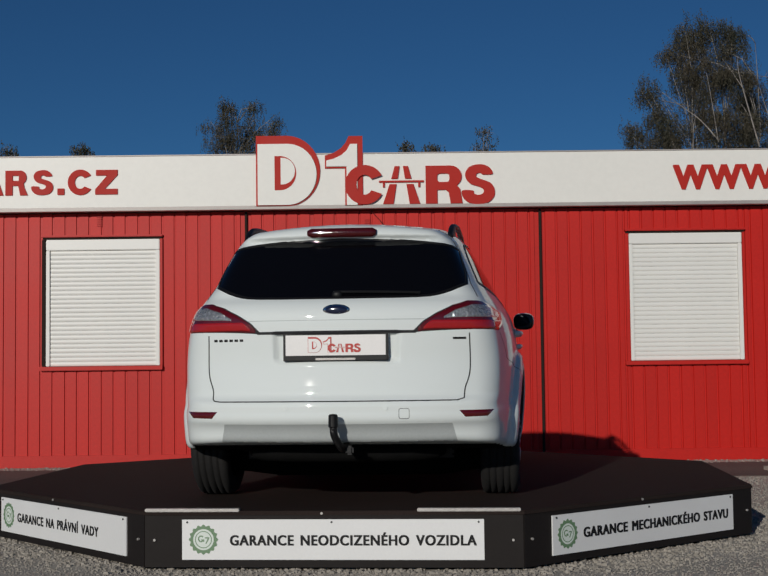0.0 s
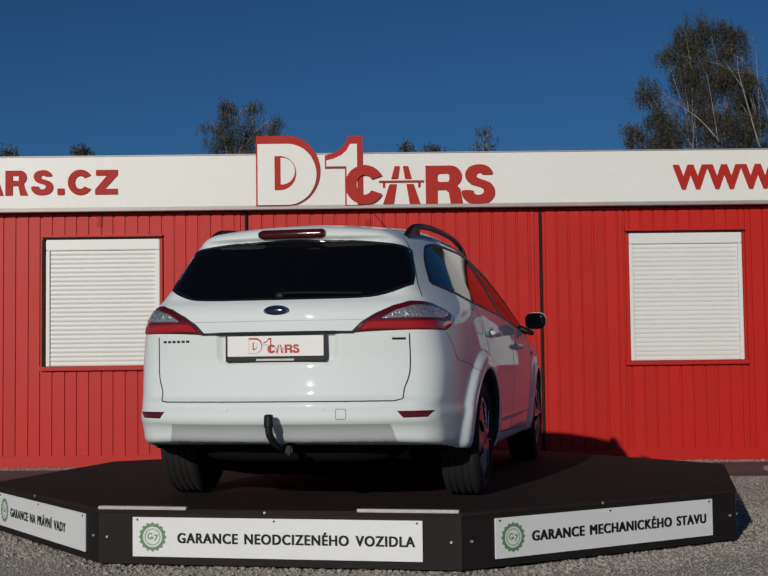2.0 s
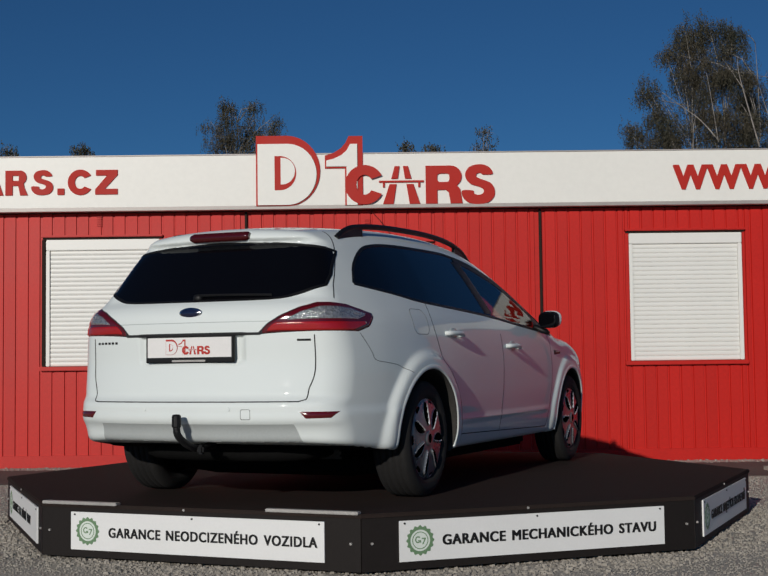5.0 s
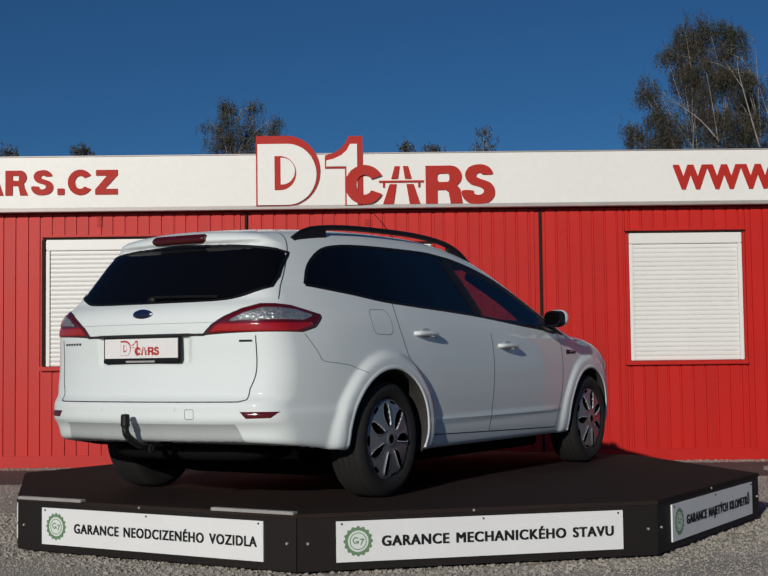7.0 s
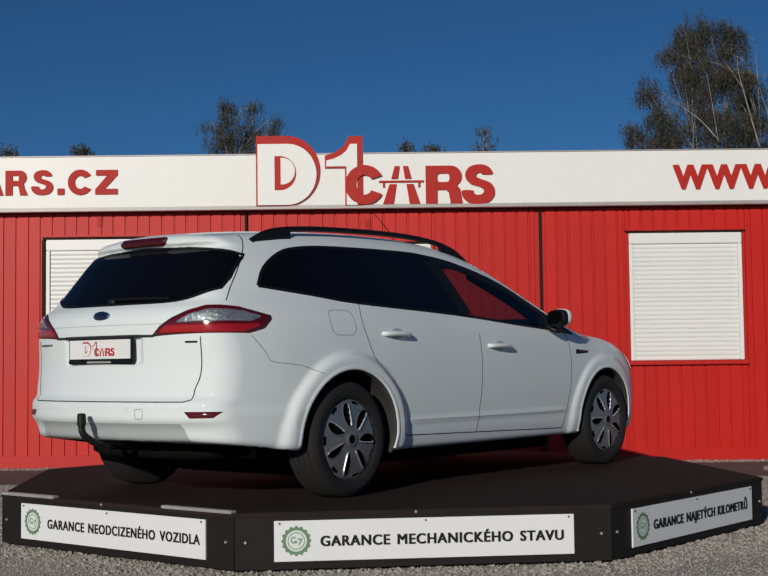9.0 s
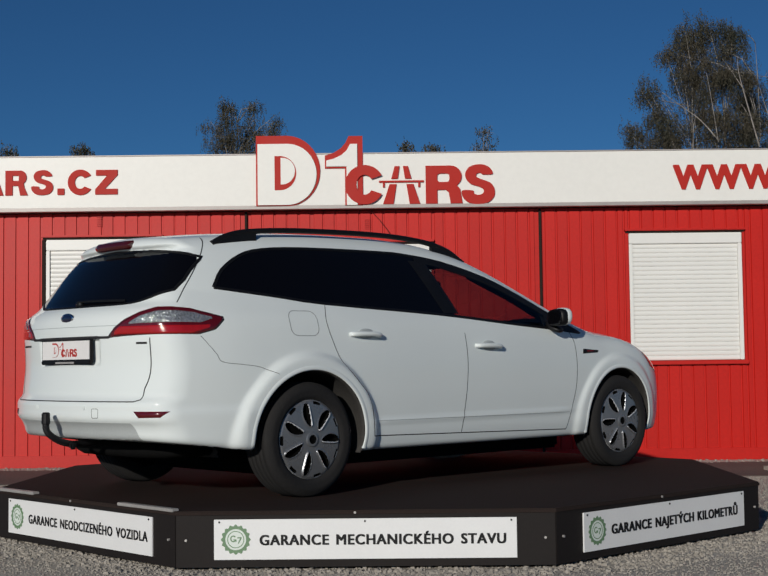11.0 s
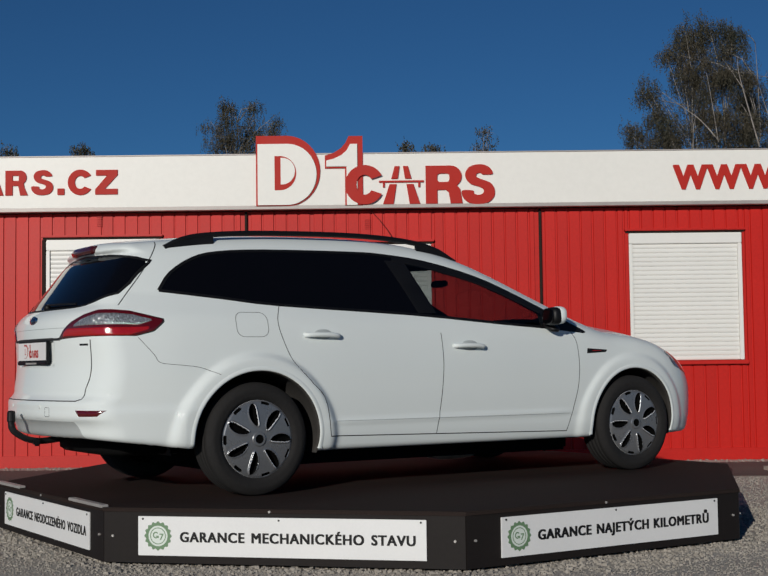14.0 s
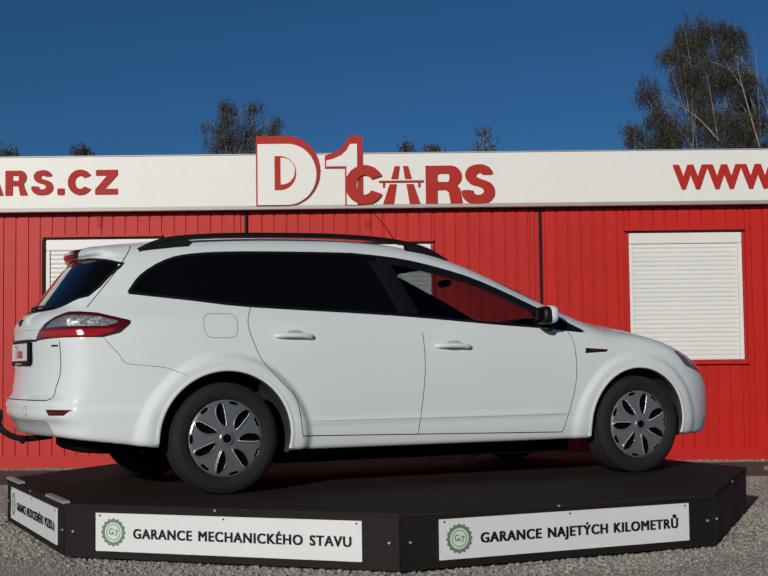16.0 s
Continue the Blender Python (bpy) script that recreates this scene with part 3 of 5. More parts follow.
        for s in (-0.735, -0.0, 0.735):
            bm = disc(0.005, 0.006, m @ Matrix.Translation((s, -0.011, 0.245)) @ Matrix.Rotation(radians(90), 4, "X"), 8)
            part("rivet", bm, DARK_INK, board)
    return t


table = turntable()


# ---- the car: a smooth body from a few curves ----
def spline(*knots):
    """A smooth curve through (place, value) knots, as a dense table."""
    k = np.array(knots, float)
    x, y = k[:, 0], k[:, 1]
    h = np.diff(x)
    s = np.diff(y) / h
    m = np.zeros(len(x))
    m[1:-1] = np.where(s[:-1] * s[1:] > 0, (s[:-1] * h[1:] + s[1:] * h[:-1]) / (h[1:] + h[:-1]), 0.3 * (s[:-1] + s[1:]) / 2)
    m[0], m[-1] = s[0], s[-1]
    t = np.linspace(x[0], x[-1], 1500)
    i = np.clip(np.searchsorted(x, t) - 1, 0, len(h) - 1)
    u = (t - x[i]) / h[i]
    v = (2 * u**3 - 3 * u**2 + 1) * y[i] + (u**3 - 2 * u**2 + u) * h[i] * m[i] + (3 * u**2 - 2 * u**3) * y[i + 1] + (u**3 - u**2) * h[i] * m[i + 1]
    return lambda q: np.interp(q, t, v)


ROOF_LINE = spline((-2.6, 1.40), (-2.3, 1.43), (-2.0, 1.47), (-1.7, 1.505), (-1.3, 1.535), (-0.8, 1.55), (-0.4, 1.545), (-0.1, 1.52), (0.2, 1.465), (0.5, 1.375),
                   (0.8, 1.26), (1.1, 1.13), (1.3, 1.055), (1.42, 1.026), (1.55, 1.000), (1.7, 0.958), (1.9, 0.888), (2.1, 0.805), (2.3, 0.71), (2.5, 0.60))
CROWN = spline((-2.6, 0.06), (-1.0, 0.05), (0.0, 0.055), (0.7, 0.088), (1.2, 0.074), (1.5, 0.055), (2.5, 0.05))
PLAN = spline((-2.6, 0.66), (-2.36, 0.745), (-2.2, 0.795), (-1.9, 0.862), (-1.6, 0.897), (-1.2, 0.916), (-0.3, 0.925), (0.6, 0.920), (1.3, 0.905), (1.8, 0.885), (2.1, 0.83), (2.3, 0.75), (2.5, 0.60))
BELLY = spline((0.0, -0.16), (0.15, -0.09), (0.25, -0.045), (0.33, -0.022), (0.40, -0.014), (0.6, 0.0), (0.8, -0.004), (0.90, -0.016), (1.0, -0.042), (1.08, -0.08), (1.25, -0.17), (1.4, -0.26), (1.5, -0.33), (1.7, -0.50))
REAR = spline((0.0, -2.20), (0.15, -2.29), (0.25, -2.345), (0.33, -2.375), (0.425, -2.408), (0.45, -2.430), (0.50, -2.436), (0.545, -2.432), (0.575, -2.405), (0.62, -2.398), (0.75, -2.385), (0.9, -2.392), (0.97, -2.392),
              (1.04, -2.355), (1.08, -2.305), (1.12, -2.275), (1.22, -2.195), (1.34, -2.100), (1.385, -2.062), (1.41, -2.090), (1.45, -2.090), (1.5, -2.05), (1.7, -1.85))
NOSE = spline((0.0, 2.25), (0.2, 2.335), (0.4, 2.38), (0.6, 2.365), (0.75, 2.30), (0.9, 2.13), (1.7, 0.95))
AXLE_R, AXLE_F, HUB_Z, ARCH_R, ARCH_F = -1.380, 1.468, 0.320, 0.388, 0.374


def smax(p, q, k):
    h = np.maximum(k - np.abs(p - q), 0) / k
    return np.maximum(p, q) + h * h * k / 4


def solid(x, y, z):
    """Below zero inside the body."""
    ax = np.abs(x)
    flare = 0.0
    for yc, r, out in ((AXLE_R, ARCH_R, 0.034), (AXLE_F, ARCH_F, 0.020)):
        d = np.hypot(y - yc, z - HUB_Z) - r - 0.02
        flare = flare + out * np.exp(-(np.maximum(d, 0) / (0.068 + 0.03 * np.clip((0.62 - z) / 0.3, 0, 1))) ** 5) * np.clip((z - 0.05) / 0.2, 0, 1)
    taper = 0.03 * np.clip((-1.1 - y) / 0.9, 0, 1.4) ** 1.3 * np.clip((z - 0.95) / 0.2, 0, 1)
    crease = 0.007 * np.exp(-((z - 0.405 - 0.006 * y) / 0.018) ** 2) * np.clip((1.0 - np.abs(y)) / 0.2, 0, 1) 
    flare = flare + 0.012 * np.clip((-1.72 - y) / 0.1, 0, 1) / (1 + np.exp((z - 0.505) / 0.009))
    rise = z - (0.935 - 0.05 * y)
    crease = crease - 0.13 * np.minimum(0.010 * np.log1p(np.exp(np.clip(rise / 0.010, -30, 30))), 0.10) * np.clip((1.35 - y) / 0.4, 0, 1)
    side = ax - (PLAN(y) + BELLY(z) + flare - taper + crease)
    top = (z - (ROOF_LINE(y) - CROWN(y) * (x / 0.6) ** 2)) * 0.9
    tail = REAR(z) + 0.20 * x**2 + 0.13 * x**4 - y
    tail = tail + 0.022 * np.clip((0.325 - ax) / 0.03 - np.clip(0.885 - z, 0, 1) * 12 * 0.06, 0, 1) * np.clip((z - 0.735) / 0.03, 0, 1) * np.clip((0.892 - z) / 0.012, 0, 1)
    nose = y - (NOSE(z) - 0.26 * x**2 - 0.22 * x**4)
    f = smax(side, top, 0.075)
    f = smax(f, tail, 0.08)
    f = smax(f, nose, 0.20)
    return smax(f, 0.235 + 0.042 * np.clip((-1.60 - y) / 0.16, 0, 1) + 0.066 * np.clip((-1.78 - y) / 0.5, 0, 1) - z, 0.035)


def slope(p, e=0.004):
    g = np.stack([solid(*(p + np.eye(3)[k] * e).T) - solid(*(p - np.eye(3)[k] * e).T) for k in range(3)], 1) / (2 * e)
    return g


def settle(p, rounds=4):
    for _ in range(rounds):
        g = slope(p)
        p = p - g * (solid(*p.T) / np.maximum((g * g).sum(1), 1e-6))[:, None]
    return p


def skin(h=0.0155):
    """The body's surface as quads on a regular lattice, drawn onto the smooth solid."""
    lo, hi = np.array((-1.0, -2.56, 0.14)), np.array((1.0, 2.54, 1.62))
    n = np.ceil((hi - lo) / h).astype(int)
    ax = [lo[k] + h * np.arange(n[k] + 1) for k in range(3)]
    v = solid(ax[0][:, None, None], ax[1][None, :, None], ax[2][None, None, :])
    s = v < 0
    c = np.zeros(n, int)
    for i in (0, 1):
        for j in (0, 1):
            for k in (0, 1):
                c += s[i:i + n[0], j:j + n[1], k:k + n[2]]
    cells = np.argwhere((c > 0) & (c < 8))
    index = -np.ones(n, int)
    index[tuple(cells.T)] = np.arange(len(cells))
    p = settle(lo + (cells + 0.5) * h)
    faces = []
    for a in range(3):
        b1, b2 = (a + 1) % 3, (a + 2) % 3
        lo_s = [slice(None)] * 3
        hi_s = [slice(None)] * 3
        lo_s[a], hi_s[a] = slice(0, -1), slice(1, None)
        flip = s[tuple(lo_s)] != s[tuple(hi_s)]
        at = np.argwhere(flip)
        ok = (at[:, b1] > 0) & (at[:, b2] > 0) & (at[:, b1] < n[b1]) & (at[:, b2] < n[b2])
        at = at[ok]
        inside = s[tuple(at.T)]
        quad = []
        for d1, d2 in ((0, 0), (-1, 0), (-1, -1), (0, -1)):
            q = at.copy()
            q[:, b1] += d1
            q[:, b2] += d2
            quad.append(index[tuple(q.T)])
        quad = np.stack(quad, 1)
        quad[~inside] = quad[~inside][:, ::-1]
        faces.append(quad)
    faces = np.concatenate(faces)
    for _ in range(3):
        total, count = np.zeros_like(p), np.zeros(len(p))
        for k in range(4):
            for o in (1, 3):
                np.add.at(total, faces[:, k], p[faces[:, (k + o) % 4]])
                np.add.at(count, faces[:, k], 1)
        p = settle(0.5 * p + 0.5 * total / np.maximum(count, 1)[:, None], 2)
    return p, faces


def within(poly, u, v):
    """Which points (u, v) lie in the polygon."""
    poly = np.array(poly)
    inside = np.zeros(u.shape, bool)
    for (x0, y0), (x1, y1) in zip(poly, np.roll(poly, -1, 0)):
        if y0 != y1:
            inside ^= ((y0 > v) != (y1 > v)) & (u < (x1 - x0) * (v - y0) / (y1 - y0) + x0)
    return inside


def snap(p, who, u, v, free, poly, reach):
    """Draws surface points close to an outline onto it, so that pieces end in clean edges."""
    poly = np.array(poly)
    q = p[:, (u, v)]
    best, near = np.full(len(p), 1e9), q.copy()
    for e0, e1 in zip(poly, np.roll(poly, -1, 0)):
        d = e1 - e0
        t = np.clip(((q - e0) @ d) / (d @ d), 0, 1)
        c = e0 + t[:, None] * d
        dist = np.hypot(*(q - c).T)
        m = dist < best
        best[m], near[m] = dist[m], c[m]
    m = who & (best < reach)
    if not m.any():
        return
    w = p[m]
    w[:, u], w[:, v] = near[m].T
    for _ in range(4):
        g = slope(w)[:, free]
        g = np.where(np.abs(g) < 0.2, np.sign(g + 1e-9) * 0.2, g)
        w[:, free] -= np.clip(solid(*w.T) / g, -0.03, 0.03)
    p[m] = w


def onto(axis, sign, a, b):
    """Where the body's surface lies, seen along an axis: side (0) at y, z; rear or nose (1) at x, z; top (2) at x, y."""
    lo, hi = 0.0, {0: 1.1, 1: 2.7, 2: 1.75}[axis]
    for _ in range(40):
        mid = (lo + hi) / 2
        p = [a, b]
        p.insert(axis, mid * sign)
        if float(solid(*[np.float64(q) for q in p])) < 0:
            lo = mid
        else:
            hi = mid
    p = [a, b]
    p.insert(axis, lo * sign)
    return np.array(p, float)


def thicken(points, step=0.014):
    out = [points[0]]
    for p, q in zip(points, points[1:]):
        n = max(1, int(math.dist(p, q) / step))
        out += [(p[0] + (q[0] - p[0]) * k / n, p[1] + (q[1] - p[1]) * k / n) for k in range(1, n + 1)]
    return out


def smooth_line(points, n=6, closed=False):
    """A rounded line through the points."""
    P = [Vector(p) for p in points]
    if closed:
        P = [P[-1]] + P + [P[0], P[1]]
    else:
        P = [P[0] * 2 - P[1]] + P + [P[-1] * 2 - P[-2]]
    out = []
    for a, b, c, d in zip(P, P[1:], P[2:], P[3:]):
        for k in range(n):
            t = k / n
            out.append(tuple(0.5 * (2 * b + (c - a) * t + (2 * a - 5 * b + 4 * c - d) * t * t + (3 * b - a - 3 * c + d) * t**3)))
    if not closed:
        out.append(tuple(P[-2]))
    return out


def ribbon(line, axis, sign, width, lift, closed=False, bm=None):
    """A thin raised strip along a line on the body."""
    line = list(line) + ([line[0]] if closed else [])
    pts = np.array([onto(axis, sign, *q) for q in thicken(line)])
    nor = slope(pts)
    nor /= np.linalg.norm(nor, axis=1)[:, None]
    bm = bm or bmesh.new()
    rows = []
    for i in range(len(pts)):
        d = Vector(pts[min(i + 1, len(pts) - 1)] - pts[max(i - 1, 0)])
        n = Vector(nor[i])
        s = d.cross(n).normalized() * width / 2
        c = Vector(pts[i])
        rows.append([bm.verts.new(c - s - n * 0.004), bm.verts.new(c - s * 0.7 + n * lift), bm.verts.new(c + s * 0.7 + n * lift), bm.verts.new(c + s - n * 0.004)])
    for r0, r1 in zip(rows, rows[1:]):
        for k in range(3):
            bm.faces.new((r0[k], r0[k + 1], r1[k + 1], r1[k]))
    bmesh.ops.recalc_face_normals(bm, faces=bm.faces)
    return bm


GLASS_LINE = [(-1.895, 1.159), (-1.81, 1.262), (-1.66, 1.352), (-1.5, 1.392), (-1.2, 1.412), (-0.6, 1.420), (-0.38, 1.413), (-0.08, 1.378), (0.27, 1.290), (0.52, 1.190), (0.74, 1.085), (1.06, 0.932),
              (0.75, 0.960), (0.38, 0.985), (-0.3, 1.037), (-1.19, 1.082), (-1.54, 1.119)]
GLASS_LINE = smooth_line(GLASS_LINE[:12], 3) + smooth_line(GLASS_LINE[11:], 3)[1:]
REAR_GLASS = [(0.0, 1.068), (0.40, 1.072), (0.53, 1.092), (0.650, 1.143), (0.645, 1.20), (0.606, 1.332), (0.535, 1.357), (0.25, 1.382), (0.0, 1.389)]
REAR_GLASS = smooth_line(REAR_GLASS[:4], 3) + REAR_GLASS[4:5] + smooth_line(REAR_GLASS[5:], 3)
REAR_GLASS = REAR_GLASS + [(-u, v) for u, v in REAR_GLASS[-2:0:-1]]
SCREEN = [(-0.52, 0.30), (0.0, 0.40), (0.52, 0.30), (0.66, 0.98), (0.64, 1.16), (0.0, 1.32), (-0.64, 1.16), (-0.66, 0.98)]
DOOR_F = [(-0.20, 1.028), (-0.12, 0.921), (-0.117, 0.68), (-0.159, 0.305), (0.885, 0.285), (0.974, 0.60), (0.973, 0.84), (0.93, 0.943)]
DOOR_R = [(-1.203, 1.078), (-1.237, 0.978), (-1.205, 0.85), (-1.146, 0.737), (-1.056, 0.636), (-0.965, 0.535), (-0.921, 0.319), (-0.159, 0.305), (-0.117, 0.68), (-0.12, 0.921), (-0.20, 1.028)]
HATCH = [(-0.665, 0.90), (-0.665, 0.68), (-0.645, 0.60), (-0.64, 0.55), (0.64, 0.55), (0.645, 0.60), (0.665, 0.68), (0.665, 0.90), (0.72, 1.06), (0.64, 1.40), (-0.64, 1.40), (-0.72, 1.06)]
VALANCE = [(-0.575, 0.437), (0.575, 0.437), (0.635, 0.20), (-0.635, 0.20)]
HEAD_LAMP = [(1.79, 0.80), (1.95, 0.79), (2.30, 0.66), (2.30, 0.60), (2.0, 0.665), (1.88, 0.70)]


def car():
    c = empty("estate_car", "white estate car with dark rear glass and black roof rails", "car")
    p, faces = skin()
    ax = np.abs(p[:, 0])
    nor = slope(p)
    nor /= np.linalg.norm(nor, axis=1)[:, None]
    flank, behind, above = np.abs(nor[:, 0]) > 0.45, nor[:, 1] < -0.4, nor[:, 2] > 0.3
    for poly in (GLASS_LINE,):
        snap(p, flank & (ax > 0.4), 1, 2, 0, poly, 0.0105)
    snap(p, behind & (p[:, 1] < -1.8), 0, 2, 1, REAR_GLASS, 0.0105)
    for yc, r in ((AXLE_R, ARCH_R), (AXLE_F, ARCH_F)):
        snap(p, flank & (ax > 0.6), 1, 2, 0, arc(yc, HUB_Z, r, r, 0, 358, 90), 0.0105)
    snap(p, (p[:, 1] > 1.65) & (ax > 0.4), 1, 2, 0, HEAD_LAMP, 0.0105)
    snap(p, behind & (p[:, 1] < -2.1), 0, 2, 1, VALANCE, 0.0105)
    nor = slope(p)
    nor /= np.linalg.norm(nor, axis=1)[:, None]
    m, nm = p[faces].mean(1), nor[faces].mean(1)
    x, y, z = m.T
    a = np.abs(x)
    kind = np.full(len(faces), "body", object)
    side = (np.abs(nm[:, 0]) > 0.35) & (a > 0.4)
    kind[side & within(DOOR_F, y, z)] = "front_door"
    kind[side & within(DOOR_R, y, z)] = "rear_door"
    kind[(nm[:, 1] < -0.35) & (y < -1.8) & within(HATCH, x, z)] = "tailgate"
    kind[(z < 0.55) & (y < -1.76)] = "rear_bumper"
    kind[(y < -2.1) & within(VALANCE, x, z) & (nm[:, 1] < -0.4)] = "bumper_valance"
    kind[(z < 0.56) & (y > 1.86)] = "front_bumper"
    kind[above[faces].all(1) & (y > 1.28 + 0.0 * a) & (a < 0.72) & (nm[:, 2] > 0.6) & (y < 2.2)] = "bonnet"
    kind[(nm[:, 2] < -0.93) & (z < 0.32)] = "underbody"
    kind[(nm[:, 2] > 0.3) & (y > 0.25) & (z > 0.98) & within(SCREEN, x, y)] = "windscreen"
    dlo = side & within(GLASS_LINE, y, z) & (z > 0.9)
    kind[dlo] = "pillar_trim"
    kind[dlo & (y > 0.6)] = "mirror_corner"
    kind[dlo & (y < -1.0)] = "rear_pillar_trim"
    b_line = lambda y0, z0, y1, z1: y - (y0 + (z - z0) * (y1 - y0) / (z1 - z0))
    back_b, front_b = b_line(-0.405, 1.404, -0.277, 1.044), b_line(-0.289, 1.407, -0.159, 1.045)
    kind[dlo & (y < -1.235)] = "quarter_window"
    kind[dlo & (y > -1.205) & (back_b < 0)] = "rear_door_window"
    kind[dlo & (front_b > 0) & (y < 0.715)] = "front_door_window"
    kind[(nm[:, 1] < -0.15) & (y < -1.93) & within(REAR_GLASS, x, z)] = "rear_window"
    kind[(y > 1.7) & within(HEAD_LAMP, y, z) & (a > 0.45)] = "headlight"
    hole = np.zeros(len(faces), bool)
    for yc, r in ((AXLE_R, ARCH_R), (AXLE_F, ARCH_F)):
        hole |= (np.hypot(y - yc, z - HUB_Z) < r) & (a > 0.55) & (z < 0.75)
    kind[hole] = "none"
    sides = {"front_door", "rear_door", "quarter_window", "rear_door_window", "front_door_window", "headlight", "pillar_trim", "mirror_corner", "rear_pillar_trim"}
    looks = {"mirror_corner": BLACK_TRIM, "rear_pillar_trim": DARK_GLASS, "windscreen": CLEAR_GLASS, "pillar_trim": DARK_GLASS, "quarter_window": DARK_GLASS, "rear_door_window": DARK_GLASS, "front_door_window": CLEAR_GLASS, "rear_window": DARK_GLASS,
             "headlight": HEADLAMP, "underbody": UNDER, "bumper_valance": BUMPER_GREY}
    labels = {"windscreen": "tinted clear windscreen", "quarter_window": "dark privacy glass", "rear_door_window": "dark privacy glass", "front_door_window": "lightly tinted clear glass", "rear_window": "dark privacy glass",
              "headlight": "clear headlight", "underbody": "black underbody", "pillar_trim": "black window pillar trim"}
    lift = {"headlight": 0.003}
    made = {}
    def sheet(name, mask, material, parent, label="", off=0.0, flip=False):
        fs = faces[mask]
        if not len(fs):
            return None
        used, inv = np.unique(fs, return_inverse=True)
        pts = p[used] + nor[used] * off
        fs = inv.reshape(fs.shape)
        if flip:
            fs = fs[:, ::-1]
        ob = part(name, (pts.tolist(), [], fs.tolist()), material, parent, label, smooth=True)
        ob.data.normals_split_custom_set_from_vertices((nor[used] * (-1 if flip else 1)).tolist())
        return ob
    for k in sorted(set(kind) - {"none"}):
        for s in ((1, -1) if k in sides else (0,)):
            mask = (kind == k) & (True if s == 0 else (x * s > 0))
            made[(k, s)] = sheet(k, mask, looks.get(k, PAINT), c, labels.get(k, ""), lift.get(k, 0.0))
    solid_skin = np.isin(kind, ("body", "front_door", "rear_door", "tailgate", "pillar_trim", "mirror_corner", "rear_pillar_trim", "rear_window", "bumper_valance", "quarter_window", "rear_door_window"))
    sheet("interior_trim", solid_skin & (z > 0.30), CABIN, c, "dark cabin lining", -0.03, True)
    # tail lights wrap round the corner: plates over the body, bounded by curves in height
    def wrapped(s, low_b, high_b, low_s, high_s, lift, turns=(-102.0, 10.0)):
        cols = []
        for k in range(85):
            q = radians(turns[0] + (turns[1] - turns[0]) * k / 84)
            way = np.array((math.cos(q), math.sin(q)))
            def out(zz):
                lo, hi = 0.0, 1.0
                for _ in range(30):
                    mid = (lo + hi) / 2
                    if float(solid(np.float64(0.44 + way[0] * mid), np.float64(-1.97 + way[1] * mid), np.float64(zz))) < 0:
                        lo = mid
                    else:
                        hi = mid
                return np.array((0.44 + way[0] * lo, -1.97 + way[1] * lo, zz))
            m0 = out(0.96)
            lo_z, hi_z = max(low_b(m0[0]), low_s(m0[1])), min(high_b(m0[0]), high_s(m0[1]))
            if hi_z - lo_z > 0.004:
                cols.append([out(lo_z + (hi_z - lo_z) * j / 8) for j in range(9)])
        flat = np.array(cols).reshape(-1, 3)
        n = slope(flat)
        n /= np.linalg.norm(n, axis=1)[:, None]
        bm = bmesh.new()
        vs = []
        for k, (v, d) in enumerate(zip(flat, n)):
            i, j = k // 9, k % 9
            up = lift if 0 < i < len(cols) - 1 and 0 < j < 8 else -0.004
            v = v + d * up
            vs.append(bm.verts.new((s * v[0], v[1], v[2])))
        for i in range(len(cols) - 1):
            for j in range(8):
                k = i * 9 + j
                bm.faces.new((vs[k], vs[k + 9], vs[k + 10], vs[k + 1])).smooth = True
        bmesh.ops.recalc_face_normals(bm, faces=bm.faces)
        return bm
    tab = lambda *k: (lambda q: float(np.interp(q, [a for a, _ in k], [b for _, b in k])))
    flat_low, flat_high = tab((0, 0.893), (2, 0.893)), tab((-3, 1.061), (3, 1.061))
    back_high = tab((0.39, 0.890), (0.44, 0.945), (0.509, 0.992), (0.6, 1.036), (0.69, 1.061))
    side_low, side_high = tab((-2.07, 0.893), (-1.977, 0.923), (-1.905, 0.992)), tab((-2.209, 1.061), (-2.1, 1.052), (-1.99, 1.022), (-1.905, 0.992))
    lens_back, lens_low = tab((0.50, 0.945), (0.60, 1.004), (0.70, 1.034)), tab((0, 0.958), (2, 0.958))
    lens_side_low, lens_side_high = tab((-2.06, 0.955), (-1.965, 0.988)), tab((-2.2, 1.036), (-2.08, 1.024), (-1.965, 0.988))
    for s in (1, -1):
        lamp = part("tail_light", wrapped(s, flat_low, back_high, side_low, side_high, 0.005), LENS_RIM, c, "dark red tail light with a clear upper lens")
        part("red_band", wrapped(s, tab((0, 0.904), (2, 0.904)), lambda q: min(back_high(q - 0.018) - 0.006, 0.954), lambda q: side_low(q + 0.03) + 0.010, tab((-2.06, 0.954), (-1.955, 0.985)), 0.0078), LENS_RED, lamp, "bright red reflector band")
        part("lens", wrapped(s, lens_low, lens_back, lens_side_low, lens_side_high, 0.0085), LENS_CLEAR, lamp, "clear faceted lens")
        part("lamp_gap", wrapped(s, lambda q: flat_low(q) - 0.006, lambda q: back_high(q + 0.006) + 0.005, lambda q: side_low(q - 0.006) - 0.006, lambda q: side_high(q - 0.006) + 0.005, 0.002), SEAM, c)
    # wheel arches, lips and housings
    for yc, r in ((AXLE_R, ARCH_R), (AXLE_F, ARCH_F)):
        for s in (1, -1):
            bm = bmesh.new()
            n = 40
            rows = []
            for k in range(n + 1):
                q = radians(-14 + 208 * k / n)
